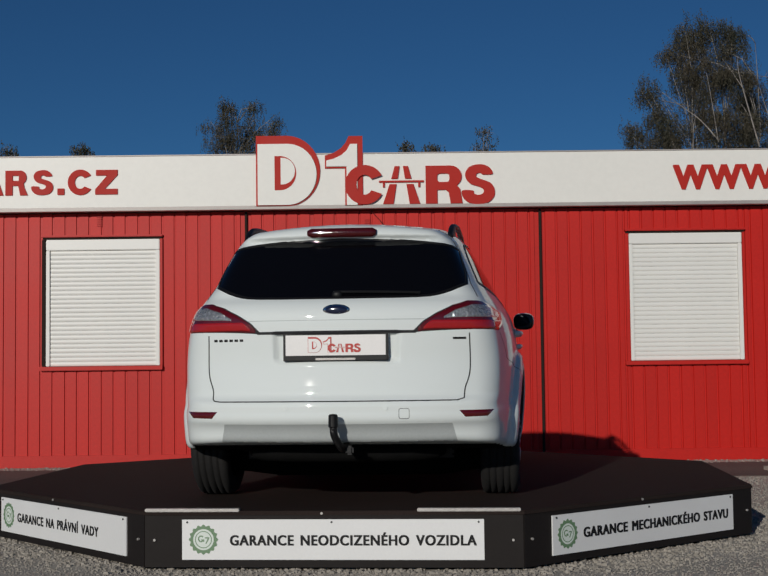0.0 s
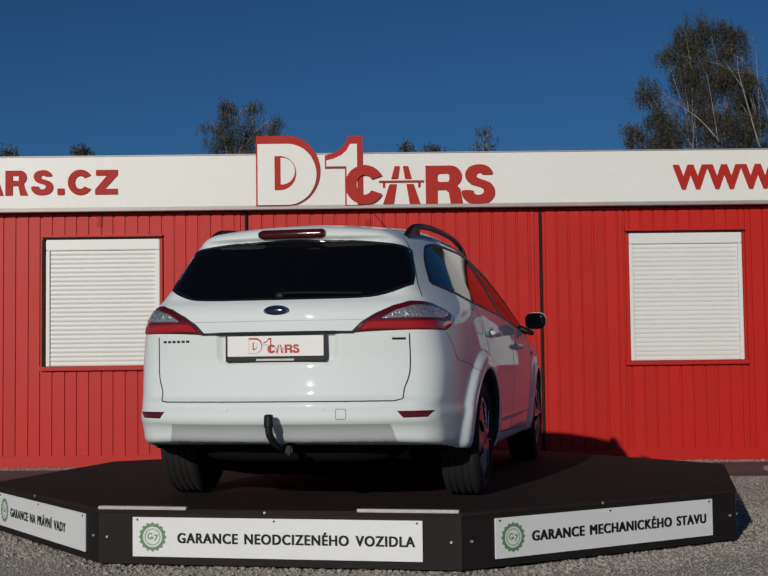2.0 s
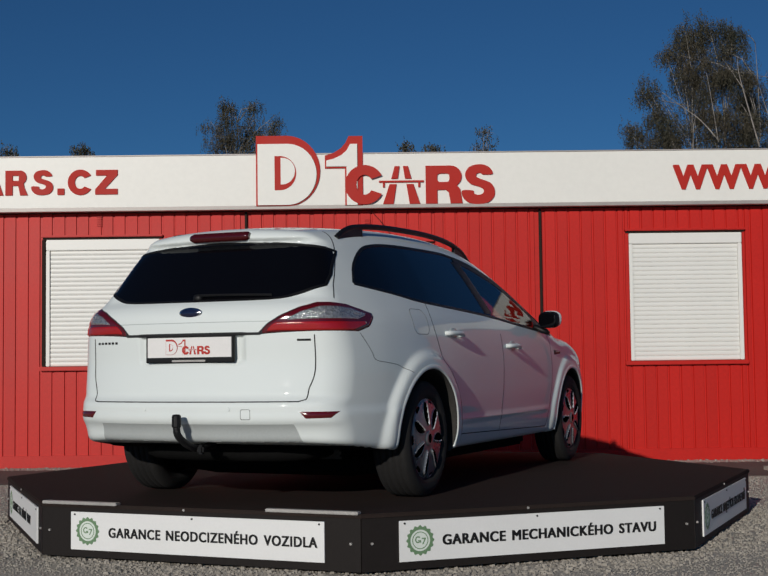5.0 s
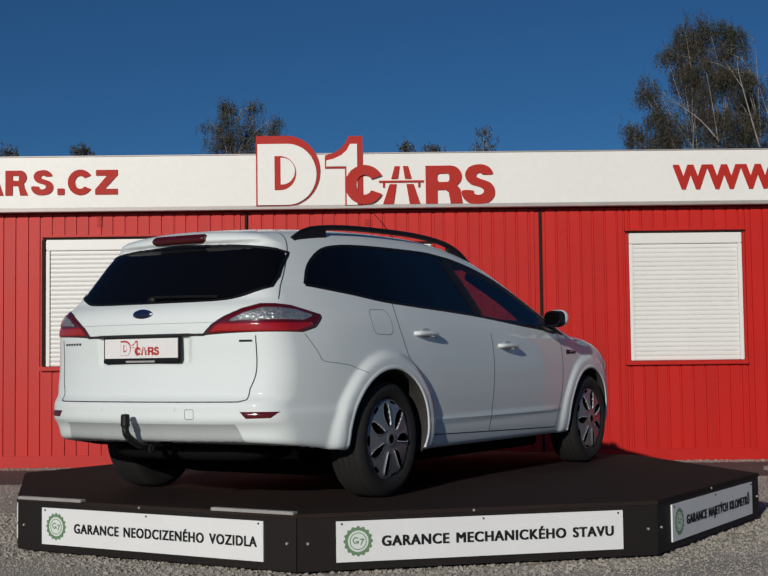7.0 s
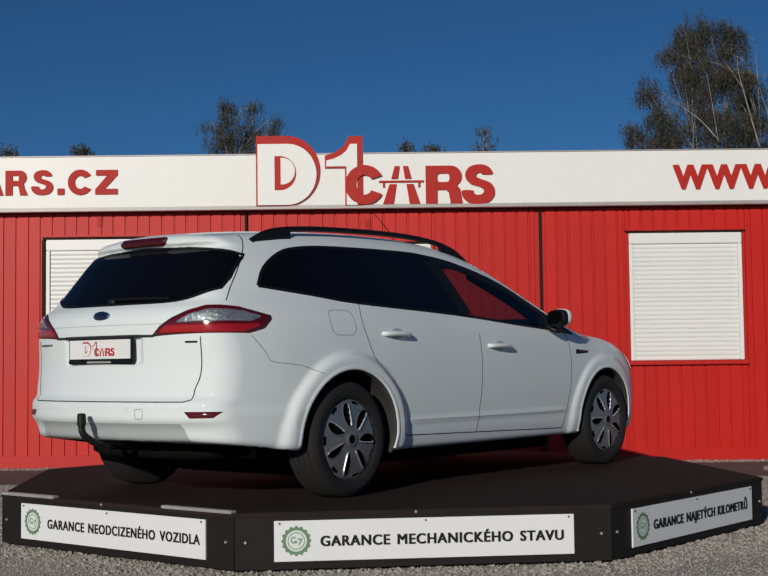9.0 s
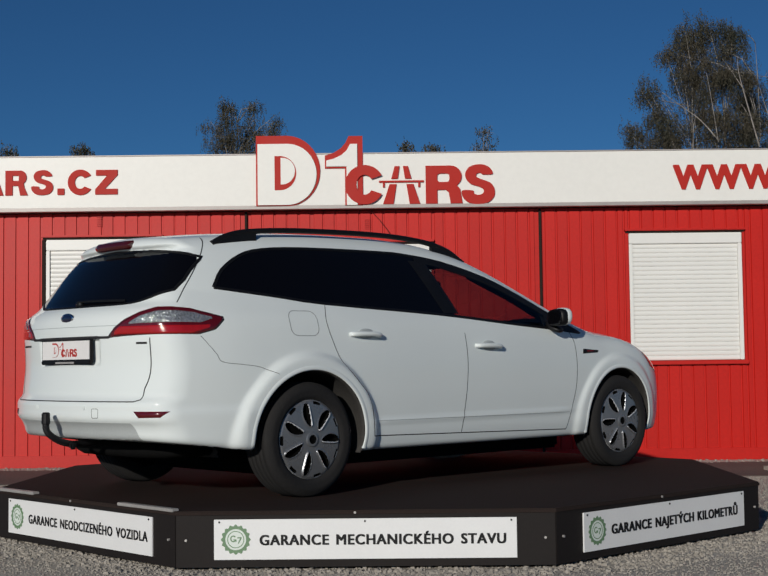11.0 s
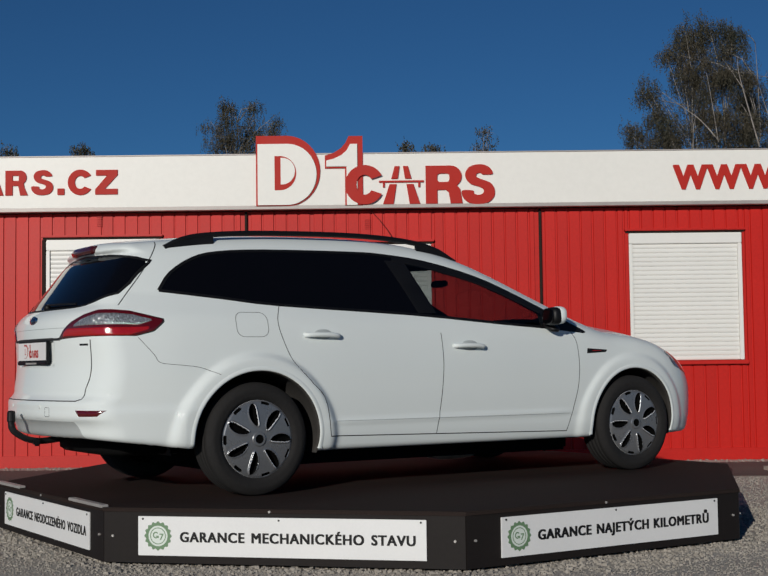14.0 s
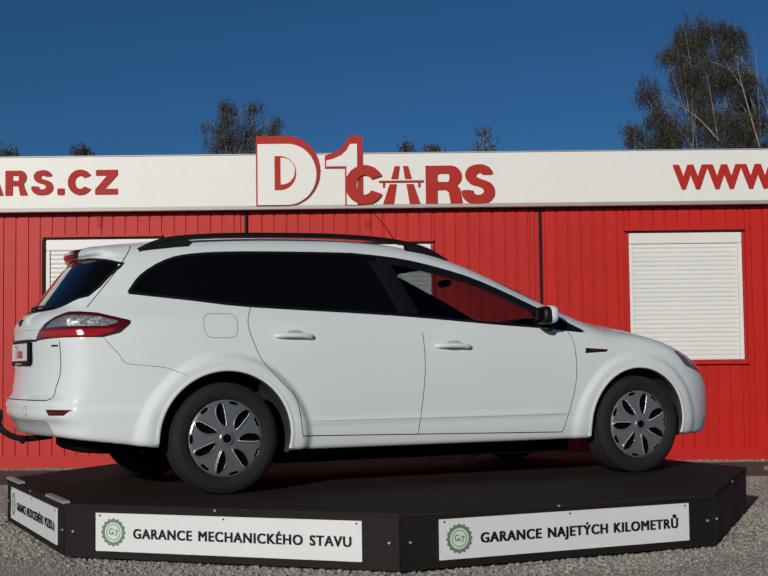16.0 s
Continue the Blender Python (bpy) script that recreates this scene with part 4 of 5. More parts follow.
                yy, zz = yc + r * math.cos(q), HUB_Z + r * math.sin(q)
                xo = onto(0, 1, yy, max(zz, 0.24))[0]
                rows.append([bm.verts.new((s * xx, yc + rr * math.cos(q), HUB_Z + rr * math.sin(q))) for xx, rr in ((xo - 0.001, r + 0.004), (xo - 0.004, r - 0.006), (xo - 0.03, r - 0.010), (xo - 0.05, r + 0.004), (0.56, r + 0.004))])
            for r0, r1 in zip(rows, rows[1:]):
                for k in range(4):
                    f = bm.faces.new((r0[k], r0[k + 1], r1[k + 1], r1[k]))
                    f.smooth = True
            bmesh.ops.recalc_face_normals(bm, faces=bm.faces)
            part("wheel_arch", bm, ARCH, c, "dusty dark wheel arch liner, lightened as if sunlit")
            bm = bmesh.new()
            rows = []
            for k in range(73):
                q = radians(-10 + 200 * k / 72)
                row = []
                for rr, out in ((r - 0.004, -0.012), (r - 0.003, 0.002), (r + 0.004, 0.004), (r + 0.016, 0.003), (r + 0.026, -0.002)):
                    yy, zz = yc + rr * math.cos(q), HUB_Z + rr * math.sin(q)
                    row.append(bm.verts.new((s * (onto(0, 1, yy, max(zz, 0.262))[0] + out), yy, zz)))
                rows.append(row)
            for r0, r1 in zip(rows, rows[1:]):
                for k in range(4):
                    f = bm.faces.new((r0[k], r0[k + 1], r1[k + 1], r1[k]))
                    f.smooth = True
            bmesh.ops.recalc_face_normals(bm, faces=bm.faces)
            part("arch_lip", bm, PAINT, c)
            bm = prism([(u - yc, v) for u, v in arc(yc, HUB_Z, r + 0.004, r + 0.004, -12, 192, 40)], 0.01, Matrix.Translation((s * 0.56, yc, 0)) @ Matrix.Rotation(radians(90), 4, "Z"))
            part("arch_wall", bm, UNDER, c)
    # shut lines
    for s in (1, -1):
        for line in (smooth_line(DOOR_R[:7]), smooth_line(DOOR_F[1:4]), smooth_line(DOOR_F[4:]), [DOOR_R[6], DOOR_R[7], DOOR_F[4]]):
            part("shut_line", ribbon(line, 0, s, 0.0075 if len(line) == 3 else 0.0046, 0.0011), SEAM, c)
        part("shut_line", ribbon(smooth_line([(-2.06, 0.893), (-1.98, 0.80), (-1.945, 0.755), (-1.83, 0.74), (-1.72, 0.725), (-1.62, 0.685)]), 0, s, 0.0032, 0.0010), SEAM, c)
        part("fuel_flap_line" if s == 1 else "shut_line", ribbon(rounded(-1.498, -1.302, 0.896, 1.036, 0.045), 0, 1, 0.004, 0.0012, True) if s == 1 else ribbon([(1.28, 0.985), (1.7, 0.92)], 0, -1, 0.004, 0.0011), SOFT_SEAM, c)
        part("window_seal", ribbon(GLASS_LINE, 0, s, 0.024, 0.003, True), BLACK_TRIM, c, "black rubber window seal")
        # lower door crease, its shading drawn as a thin grey line
        part("door_crease", ribbon([(-0.88, 0.405), (0.90, 0.400)], 0, s, 0.004, 0.0008), BUMPER_GREY, c)
    hatch_low = smooth_line([(-0.665, 0.885), (-0.665, 0.70), (-0.64, 0.61), (-0.635, 0.56), (-0.60, 0.55)]) + [(0.60, 0.55)] + smooth_line([(0.635, 0.56), (0.64, 0.61), (0.665, 0.70), (0.665, 0.885)])
    part("shut_line", ribbon(hatch_low, 1, -1, 0.008, 0.0014), SEAM, c)
    for s in (1, -1):
        part("shut_line", ribbon(smooth_line([(-2.135, 1.072), (-2.065, 1.150), (-1.950, 1.285), (-1.855, 1.415), (-1.835, 1.450)]), 0, s, 0.007, 0.0014), SEAM, c)
    part("window_seal", ribbon(REAR_GLASS, 1, -1, 0.022, 0.003, True), BLACK_TRIM, c, "black rubber window seal")
    return c, p, faces


car_body, *_ = car()



def patch(corners, axis, sign, lift, nu=8, nv=4, sink=-0.0008):
    """A thin plate on the body over a four-cornered field."""
    bm = bmesh.new()
    (a0, b0), (a1, b1), (a2, b2), (a3, b3) = corners
    grid = []
    for j in range(nv + 1):
        v, row = j / nv, []
        for i in range(nu + 1):
            u = i / nu
            a = (a0 * (1 - u) + a1 * u) * (1 - v) + (a3 * (1 - u) + a2 * u) * v
            b = (b0 * (1 - u) + b1 * u) * (1 - v) + (b3 * (1 - u) + b2 * u) * v
            row.append(onto(axis, sign, a, b))
        grid.append(row)
    flat = np.array(grid).reshape(-1, 3)
    n = slope(flat)
    n /= np.linalg.norm(n, axis=1)[:, None]
    vs = []
    for k, (q, d) in enumerate(zip(flat, n)):
        i, j = k % (nu + 1), k // (nu + 1)
        rim = i in (0, nu) or j in (0, nv)
        vs.append(bm.verts.new(q + d * (-sink if rim else lift)))
    for j in range(nv):
        for i in range(nu):
            k = j * (nu + 1) + i
            f = bm.faces.new((vs[k], vs[k + 1], vs[k + nu + 2], vs[k + nu + 1]))
            f.smooth = True
    bmesh.ops.recalc_face_normals(bm, faces=bm.faces)
    return bm


def blob(size, power=2.5, segs=20, m=None, bm=None):
    """A rounded lump: an ellipsoid squared off by its power."""
    bm = bm or bmesh.new()
    made = bmesh.ops.create_uvsphere(bm, u_segments=segs, v_segments=segs // 2, radius=1.0)["verts"]
    for v in made:
        r = (abs(v.co.x) ** power + abs(v.co.y) ** power + abs(v.co.z) ** power) ** (-1 / power)
        v.co = Vector((v.co.x * r * size[0], v.co.y * r * size[1], v.co.z * r * size[2]))
    if m is not None:
        bmesh.ops.transform(bm, matrix=m, verts=made)
    for f in bm.faces:
        f.smooth = True
    return bm


def wheel(parent, x, y):
    w = new("wheel")
    w.parent, w.location = parent, (x, y, HUB_Z)
    R = 0.322
    prof = [(0.215, -0.085), (0.228, -0.100), (0.255, -0.108), (0.285, -0.104), (0.306, -0.094), (0.316, -0.082)]
    for g in (-0.055, -0.020, 0.020, 0.055):
        prof += [(0.3205 - 0.02 * abs(g), g - 0.006), (0.312, g - 0.004), (0.312, g + 0.004), (0.3205 - 0.02 * abs(g), g + 0.006)]
    prof += [(0.316, 0.082), (0.306, 0.094), (0.285, 0.104), (0.270, 0.109), (0.262, 0.106), (0.250, 0.108), (0.232, 0.101), (0.215, 0.085)]
    bm = lathe(prof, 64)
    for f in bm.faces:
        f.smooth = True
    part("tyre", bm, TYRE, w, "worn black tyre")
    # hubcap with seven leaf-shaped slots, each with a raised edge on one side, coloured bright as a glint
    nr, nt = 80, 392
    verts, depth, bright = [], [], []
    for i in range(nr + 1):
        r = 0.012 + (0.226 - 0.012) * i / nr
        for k in range(nt):
            th = math.tau * k / nt
            turn = (th / math.tau * 7) % 1
            q = (turn + 0.5) % 1 - 0.5
            along = (r - 0.138) / 0.064
            lean = q * math.tau / 7 * r + 0.010 * along * along - 0.003
            wide = 0.0215 * max(0.0, 1 - along * along) ** 0.5 * (1 + 0.20 * along)
            d = abs(lean) - wide
            cut = min(1.0, max(0.0, -d / 0.005))
            edge = turn - 0.5
            notch = min(1.0, max(0.0, (0.024 - abs(edge) * math.tau / 7 * r) / 0.005)) * min(1.0, max(0.0, (r - 0.198) / 0.004)) * min(1, max(0, (0.213 - r) / 0.004))
            z = 0.092 + 0.016 * math.cos(r / 0.226 * 1.4) - 0.028 * max(0, (r - 0.205) / 0.021) ** 2
            z += (0.010 if lean < 0 else 0.003) * math.exp(-((d - 0.004) / 0.0045) ** 2) * min(1.0, max(0.0, (1.15 - abs(along)) / 0.25))
            z += 0.006 * math.exp(-((r - 0.219) / 0.004) ** 2)
            z -= 0.03 * max(cut, notch)
            if 0.024 < r < 0.040:
                z += 0.007
            if r <= 0.024:
                z -= 0.004
            verts.append((z, r * math.cos(th), r * math.sin(th)))
            depth.append(max(cut, notch) > 0.12 or r <= 0.024)
            bright.append((lean < 0.004 and 0.0 <= d < 0.0065 and abs(along) < 1.02) or r > 0.2155)
    silver, dark, edges = [], [], []
    for i in range(nr):
        for k in range(nt):
            f = (i * nt + k, i * nt + (k + 1) % nt, (i + 1) * nt + (k + 1) % nt, (i + 1) * nt + k)
            (dark if any(depth[q] for q in f) else edges if sum(bright[q] for q in f) >= 3 else silver).append(f)
    # slivers beside a slot belong to its bright edge
    root = list(range(len(verts)))
    def find(q):
        while root[q] != q:
            root[q] = root[root[q]]
            q = root[q]
        return q
    for f in silver:
        for q in f[1:]:
            root[find(q)] = find(f[0])
    main = find(max(silver, key=lambda f: f[0] // nt == nr // 8)[0])
    edges += [f for f in silver if find(f[0]) != main]
    silver = [f for f in silver if find(f[0]) == main]
    dark.append(tuple(range(nt))[::-1])
    part("hubcap", (verts, [], silver), RIM, w, "silver plastic hubcap with seven slots", smooth=True)
    used = sorted({q for f in edges for q in f})
    at = {q: j for j, q in enumerate(used)}
    part("edge_trim", ([verts[q] for q in used], [], [tuple(at[q] for q in f) for f in edges]), RIM_GLINT, w, "bright silver slot edges and rim", smooth=True)
    group = {}
    for f in dark:
        i, k = f[0] // nt, min(f[0] % nt, f[1] % nt)
        r = 0.012 + (0.226 - 0.012) * i / nr
        turn = (k + 0.5) / nt * 7
        between = r > 0.19 and 0.25 < turn % 1 < 0.75
        key = "cap_centre" if r < 0.05 else "rim_notch" + str(int(turn) % 7) if between else "slot" + str(int(turn + 0.5) % 7)
        group.setdefault(key, []).append(f)
    for key, fs in group.items():
        used = sorted({q for f in fs for q in f})
        at = {q: j for j, q in enumerate(used)}
        part(key.rstrip("0123456789"), ([verts[q] for q in used], [], [tuple(at[q] for q in f) for f in fs]), HOLE, w, smooth=True)
    part("brake_drum", disc(0.21, 0.10, Matrix.Translation((-0.01, 0, 0)) @ Matrix.Rotation(radians(90), 4, "Y"), 32), UNDER, w)
    return w


def seat(parent, x, y, wide=0.5):
    e = new("seat")
    e.parent, e.location = parent, (x, y, 0.30)
    part("cushion", blob((wide / 2, 0.26, 0.09), 3.5, 20, pose(0, 0.05, 0.20, 6)), CABIN, e)
    part("seat_back", blob((wide / 2 - 0.01, 0.075, 0.33), 3.2, 20, pose(0, -0.28, 0.50, 16)), CABIN, e)
    part("headrest", blob((0.135, 0.05, 0.09), 3.0, 16, pose(0, -0.42, 0.93, 14)), CABIN, e)


def car_details(c):
    first = wheel(c, 0.805, AXLE_R)
    copy_thing(first, pose(0.805, AXLE_F, HUB_Z, 28))
    copy_thing(first, pose(-0.805, AXLE_R, HUB_Z, 15, 0, 180))
    copy_thing(first, pose(-0.805, AXLE_F, HUB_Z, 40, 0, 180))
    # rear: plate, badge, lettering bars, reflectors, towing hook
    plate = part("number_plate", box(-0.255, 0.255, -2.392, -2.378, 0.774, 0.884, 0.004), PLATE, c, "white dealer plate with a small red mark")
    part("plate_frame", box(-0.260, 0.260, -2.395, -2.375, 0.752, 0.7735, 0.003), BLACK_TRIM, plate, "black plate holder")
    # black sheet behind the plate: holder edge and painted shadow beside it
    part("plate_shadow_edge", box(-0.264, 0.264, -2.3885, -2.372, 0.750, 0.889, 0.003), BLACK_TRIM, plate, "black plate holder edge that also paints the plate's shadow")
    def mark(x0, x1, z0, z1, m, r=0.004):
        part("mark", prism(rounded(x0, x1, z0, z1, r), 0.0012, Matrix.Translation((0, y, 0))), m, plate)
    k = 0.106
    for name, outline, y0, y1, red, holes in trade_shapes():
        shrink = lambda ring: [(q[0] * k - 0.004, (q[1] - 2.716) * k + 0.792) for q in ring]
        part(name, prism(shrink(outline), 0.0006, Matrix.Translation((0, -2.3925 + y0 * 0.04, 0)), holes=[shrink(h) for h in holes]), RED_INK if red else PLATE, plate)
    y = -2.3965
    mark(-0.10, 0.10, 0.755, 0.765, STEEL, 0.003)
    hood = part("badge", blob((0.069, 0.012, 0.029), 2.0, 28, Matrix.Translation(onto(1, -1, 0.005, 1.005))), CHROME, c, "blue oval badge with a chrome rim")
    part("enamel", blob((0.060, 0.012, 0.0235), 2.0, 28, Matrix.Translation(onto(1, -1, 0.005, 1.005) + np.array((0, -0.0025, 0)))), BADGE, hood)
    for k in range(6):
        part("name_bar", patch([(-0.635 + k * 0.028, 0.853), (-0.616 + k * 0.028, 0.853), (-0.616 + k * 0.028, 0.865), (-0.635 + k * 0.028, 0.865)], 1, -1, 0.004, 4, 3), DARK_INK, c)
    part("name_bar", patch([(0.582, 0.853), (0.648, 0.853), (0.648, 0.864), (0.582, 0.864)], 1, -1, 0.004, 5, 3), DARK_INK, c)
    for s in (1, -1):
        part("reflector", patch([(s * 0.640, 0.466), (s * 0.750, 0.468), (s * 0.782, 0.500), (s * 0.610, 0.500)], 1, -1, 0.005, 10, 4), LENS_RIM, c, "narrow red bumper reflector")
        part("parking_sensor", disc(0.011, 0.004, Matrix.Translation(onto(1, -1, s * 0.25, 0.515) - np.array((0, 0.001, 0))) @ Matrix.Rotation(radians(90), 4, "X"), 16), PAINT, c)
    part("tow_cover_line", ribbon(rounded(0.315, 0.365, 0.462, 0.512, 0.008), 1, -1, 0.003, 0.0005, True), SEAM, c)
    # tailgate crease: grey line in place of its shading
    part("crease_line", ribbon([(-0.50, 0.955), (0.50, 0.955)], 1, -1, 0.005, 0.0004), BUMPER_GREY, c)
    part("plate_lip", ribbon([(-0.40, 0.893), (0.40, 0.893)], 1, -1, 0.016, 0.006), SEAM, c, "dark grip edge over the plate")
    hook = part("tow_bar", tube(smooth_line([(0.03, -2.20, 0.325), (0.03, -2.34, 0.312), (0.027, -2.425, 0.326), (0.013, -2.485, 0.362), (0.003, -2.508, 0.395), (0.0, -2.51, 0.44)], 4), 0.019, 10), BLACK_TRIM, c, "black swan-neck towing hook")
    part("ball_cap", lathe([(0.001, 0.062), (0.018, 0.060), (0.023, 0.052), (0.024, 0.0), (0.016, -0.008), (0.001, -0.010)], 18, m=Matrix.Translation((0, -2.51, 0.43)) @ Matrix.Rotation(radians(-90), 4, "Y")), BLACK_TRIM, hook)
    part("socket_plate", box(0.045, 0.085, -2.40, -2.36, 0.285, 0.33, 0.010), BLACK_TRIM, hook)
    # spoiler lamp and wiper
    bm = bmesh.new()
    rows = []
    for k in range(17):
        x = -0.182 + 0.364 * k / 16
        q = onto(1, -1, x, 1.424)[1]
        e = 1 if 0 < k < 16 else 0.55
        rows.append([bm.verts.new(v) for v in ((x, q + 0.03, 1.424 - 0.026 * e), (x, q - 0.016, 1.424 - 0.024 * e), (x, q - 0.022, 1.424), (x, q - 0.012, 1.424 + 0.022 * e), (x, q + 0.03, 1.424 + 0.026 * e))])
    for r0, r1 in zip(rows, rows[1:]):
        for k in range(4):
            bm.faces.new((r0[k], r0[k + 1], r1[k + 1], r1[k])).smooth = True
    for r in (rows[0], rows[-1]):
        bm.faces.new(r)
    bmesh.ops.recalc_face_normals(bm, faces=bm.faces)
    part("high_brake_light", bm, LENS_DARK, c, "dark red high brake light in the spoiler")
    wiper = [onto(1, -1, x, 1.085 + 0.010 * math.cos(x * 3)) + np.array((0, -0.012, 0.004)) for x in np.linspace(0.0, 0.42, 10)]
    part("rear_wiper", tube(wiper, 0.007, 6), BLACK_TRIM, c, "black rear wiper arm")
    part("wiper_pivot", blob((0.028, 0.02, 0.022), 2.5, 14, Matrix.Translation(onto(1, -1, 0.0, 1.085))), BLACK_TRIM, c)
    # roof rails
    for s in (1, -1):
        line = [(-1.80, -0.004), (-1.70, 0.030), (-1.55, 0.046), (-1.2, 0.050), (-0.6, 0.050), (-0.2, 0.046), (0.05, 0.032), (0.22, -0.006)]
        pts = []
        for yy, up in line:
            q = onto(2, 1, s * (0.575 if yy > -1.2 else 0.575 - 0.03 * (-1.2 - yy)), yy)
            pts.append(tuple(q + np.array((0, 0, up))))
        sm = smooth_line(pts, 6)
        bm = tube(sm, 0.0165, 10)
        part("roof_rail", bm, BLACK_TRIM, c, "black roof rail")
        for y0, y1 in ((-1.80, -1.50), (-0.08, 0.22)):
            bm = bmesh.new()
            top, low = [], []
            for k in range(9):
                yy = y0 + (y1 - y0) * k / 8
                j = min(range(len(sm)), key=lambda i: abs(sm[i][1] - yy))
                q = onto(2, 1, sm[j][0], yy)
                for dx, lst in ((0.011, top), (-0.011, low)):
                    lst.append((bm.verts.new((sm[j][0] + dx, yy, q[2] - 0.01)), bm.verts.new((sm[j][0] + dx, yy, sm[j][2]))))
            for lst in (top, low):
                for p0, p1 in zip(lst, lst[1:]):
                    bm.faces.new((p0[0], p1[0], p1[1], p0[1]))
            for e in (0, -1):
                bm.faces.new((top[e][0], top[e][1], low[e][1], low[e][0]))
            bmesh.ops.recalc_face_normals(bm, faces=bm.faces)
            part("rail_foot", bm, BLACK_TRIM, c)
        # door handles
        for y0, y1, z in ((-1.075, -0.855, 0.906), (-0.030, 0.190, 0.842)):
            mid = onto(0, s, (y0 + y1) / 2, z)
            # no hollow here: the cup's shading is a grey lump behind the handle
            part("cup_shade", blob((0.008, 0.062, 0.034), 2.4, 18, Matrix.Translation((mid[0] - s * 0.0015, mid[1] + 0.01, z))), BUMPER_GREY, c)
            pts = [(onto(0, s, yy, z)[0] + s * o, yy, z + dz) for yy, o, dz in ((y0, -0.004, 0.0), (y0 + 0.02, 0.020, 0.001), (y0 + 0.08, 0.032, 0.002), (y1 - 0.06, 0.034, 0.001), (y1 - 0.015, 0.026, -0.004), (y1, 0.0, -0.006))]
            bm = tube(smooth_line(pts, 5), 0.0145, 12)
            for f in bm.faces:
                f.smooth = True
            part("door_handle", bm, PAINT, c)
        part("window_frame", ribbon(smooth_line([(-0.32, 1.392), (-0.08, 1.357), (0.27, 1.268), (0.52, 1.168), (0.72, 1.072)]), 0, s, 0.055, 0.0025), BLACK_TRIM, c, "black front window frame")
        part("door_pillar", patch([(-0.25, 1.045), (-0.115, 1.045), (-0.238, 1.378), (-0.38, 1.378)], 0, s, 0.0035, 6, 14), BLACK_TRIM, c, "black pillar cover")
        # mirrors
        holder = part("side_mirror", blob((0.075, 0.044, 0.058), 2.8, 24, pose(s * 0.985, 0.745, 1.036, 0, 0, -s * 8)), PAINT, c, "white door mirror with black foot")
        part("mirror_back", blob((0.072, 0.040, 0.058), 3.2, 24, pose(s * 0.983, 0.708, 1.030, 0, 0, -s * 8)), BLACK_TRIM, holder)
        # dark colour takes the place of a dark reflection in the mirror
        part("mirror_glass", blob((0.066, 0.004, 0.052), 3.5, 20, pose(s * 0.980, 0.667, 1.029, 0, 0, -s * 8)), DARK_GLASS, holder, "mirror glass coloured dark for its dark reflection")
        part("mirror_foot", blob((0.075, 0.045, 0.022), 2.6, 16, pose(s * 0.90, 0.755, 0.968, 0, s * 24, 0)), BLACK_TRIM, holder)
        part("side_indicator", patch([(1.053, 0.790), (1.222, 0.798), (1.236, 0.814), (1.060, 0.824)], 0, s, 0.006, 10, 4), BLACK_TRIM, c, "black side vent with red lamp")
        part("indicator_lamp", patch([(1.085, 0.803), (1.190, 0.806), (1.190, 0.812), (1.085, 0.813)], 0, s, 0.008, 6, 3), LENS_RED, c)
    # cabin
    seat(c, 0.38, 0.16)
    seat(c, -0.38, 0.16)
    seat(c, 0.40, -0.85, 0.56)
    seat(c, -0.40, -0.85, 0.56)
    part("dashboard", blob((0.68, 0.28, 0.16), 4, 24, pose(0, 0.92, 0.80)), CABIN, c)
    part("cabin_floor", box(-0.72, 0.72, -1.55, 1.2, 0.262, 0.29), CABIN, c)
    part("steering_wheel", tube([(-0.38 + 0.185 * math.cos(q), 0.55 + 0.06 * math.sin(q), 0.83 + 0.175 * math.sin(q)) for q in np.linspace(0, math.tau, 28)], 0.014, 8), CABIN, c)
    for s in (-1, 1):
        part("pillar_lining", tube(smooth_line([(s * 0.615, 1.11, 0.995), (s * 0.568, 0.75, 1.168), (s * 0.495, 0.37, 1.330)], 6), 0.036, 10), CABIN, c)
    part("inner_mirror", blob((0.10, 0.015, 0.026), 3, 16, pose(0.0, 0.50, 1.29)), CABIN, c)
    # below
    part("rear_axle", tube([(-0.7, AXLE_R, 0.20), (-0.45, AXLE_R + 0.03, 0.165), (0.45, AXLE_R + 0.03, 0.165), (0.7, AXLE_R, 0.20)], 0.065, 10), UNDER, c)
    # added dark lump that stands for the shadow below the rear bumper
    part("boot_shade_lump", blob((0.52, 0.26, 0.055), 4, 20, pose(0, -1.86, 0.275)), UNDER, c, "added black lump for the shade under the boot")
    part("silencer", blob((0.20, 0.24, 0.06), 4, 16, pose(-0.42, -1.78, 0.33)), UNDER, c)
    part("exhaust_pipe", tube([(-0.25, -1.6, 0.22), (-0.1, -1.1, 0.20), (0.15, -0.8, 0.135), (0.18, 0.4, 0.135), (0.15, 0.9, 0.17)], 0.028, 10), STEEL, c, "dull steel exhaust pipe")
    part("catalyst", blob((0.07, 0.20, 0.05), 3, 14, pose(0.18, 0.45, 0.135)), STEEL, c)
    part("floor_pan", box(-0.66, 0.66, -1.0, 1.08, 0.145, 0.25, 0.02), UNDER, c)


car_details(car_body)


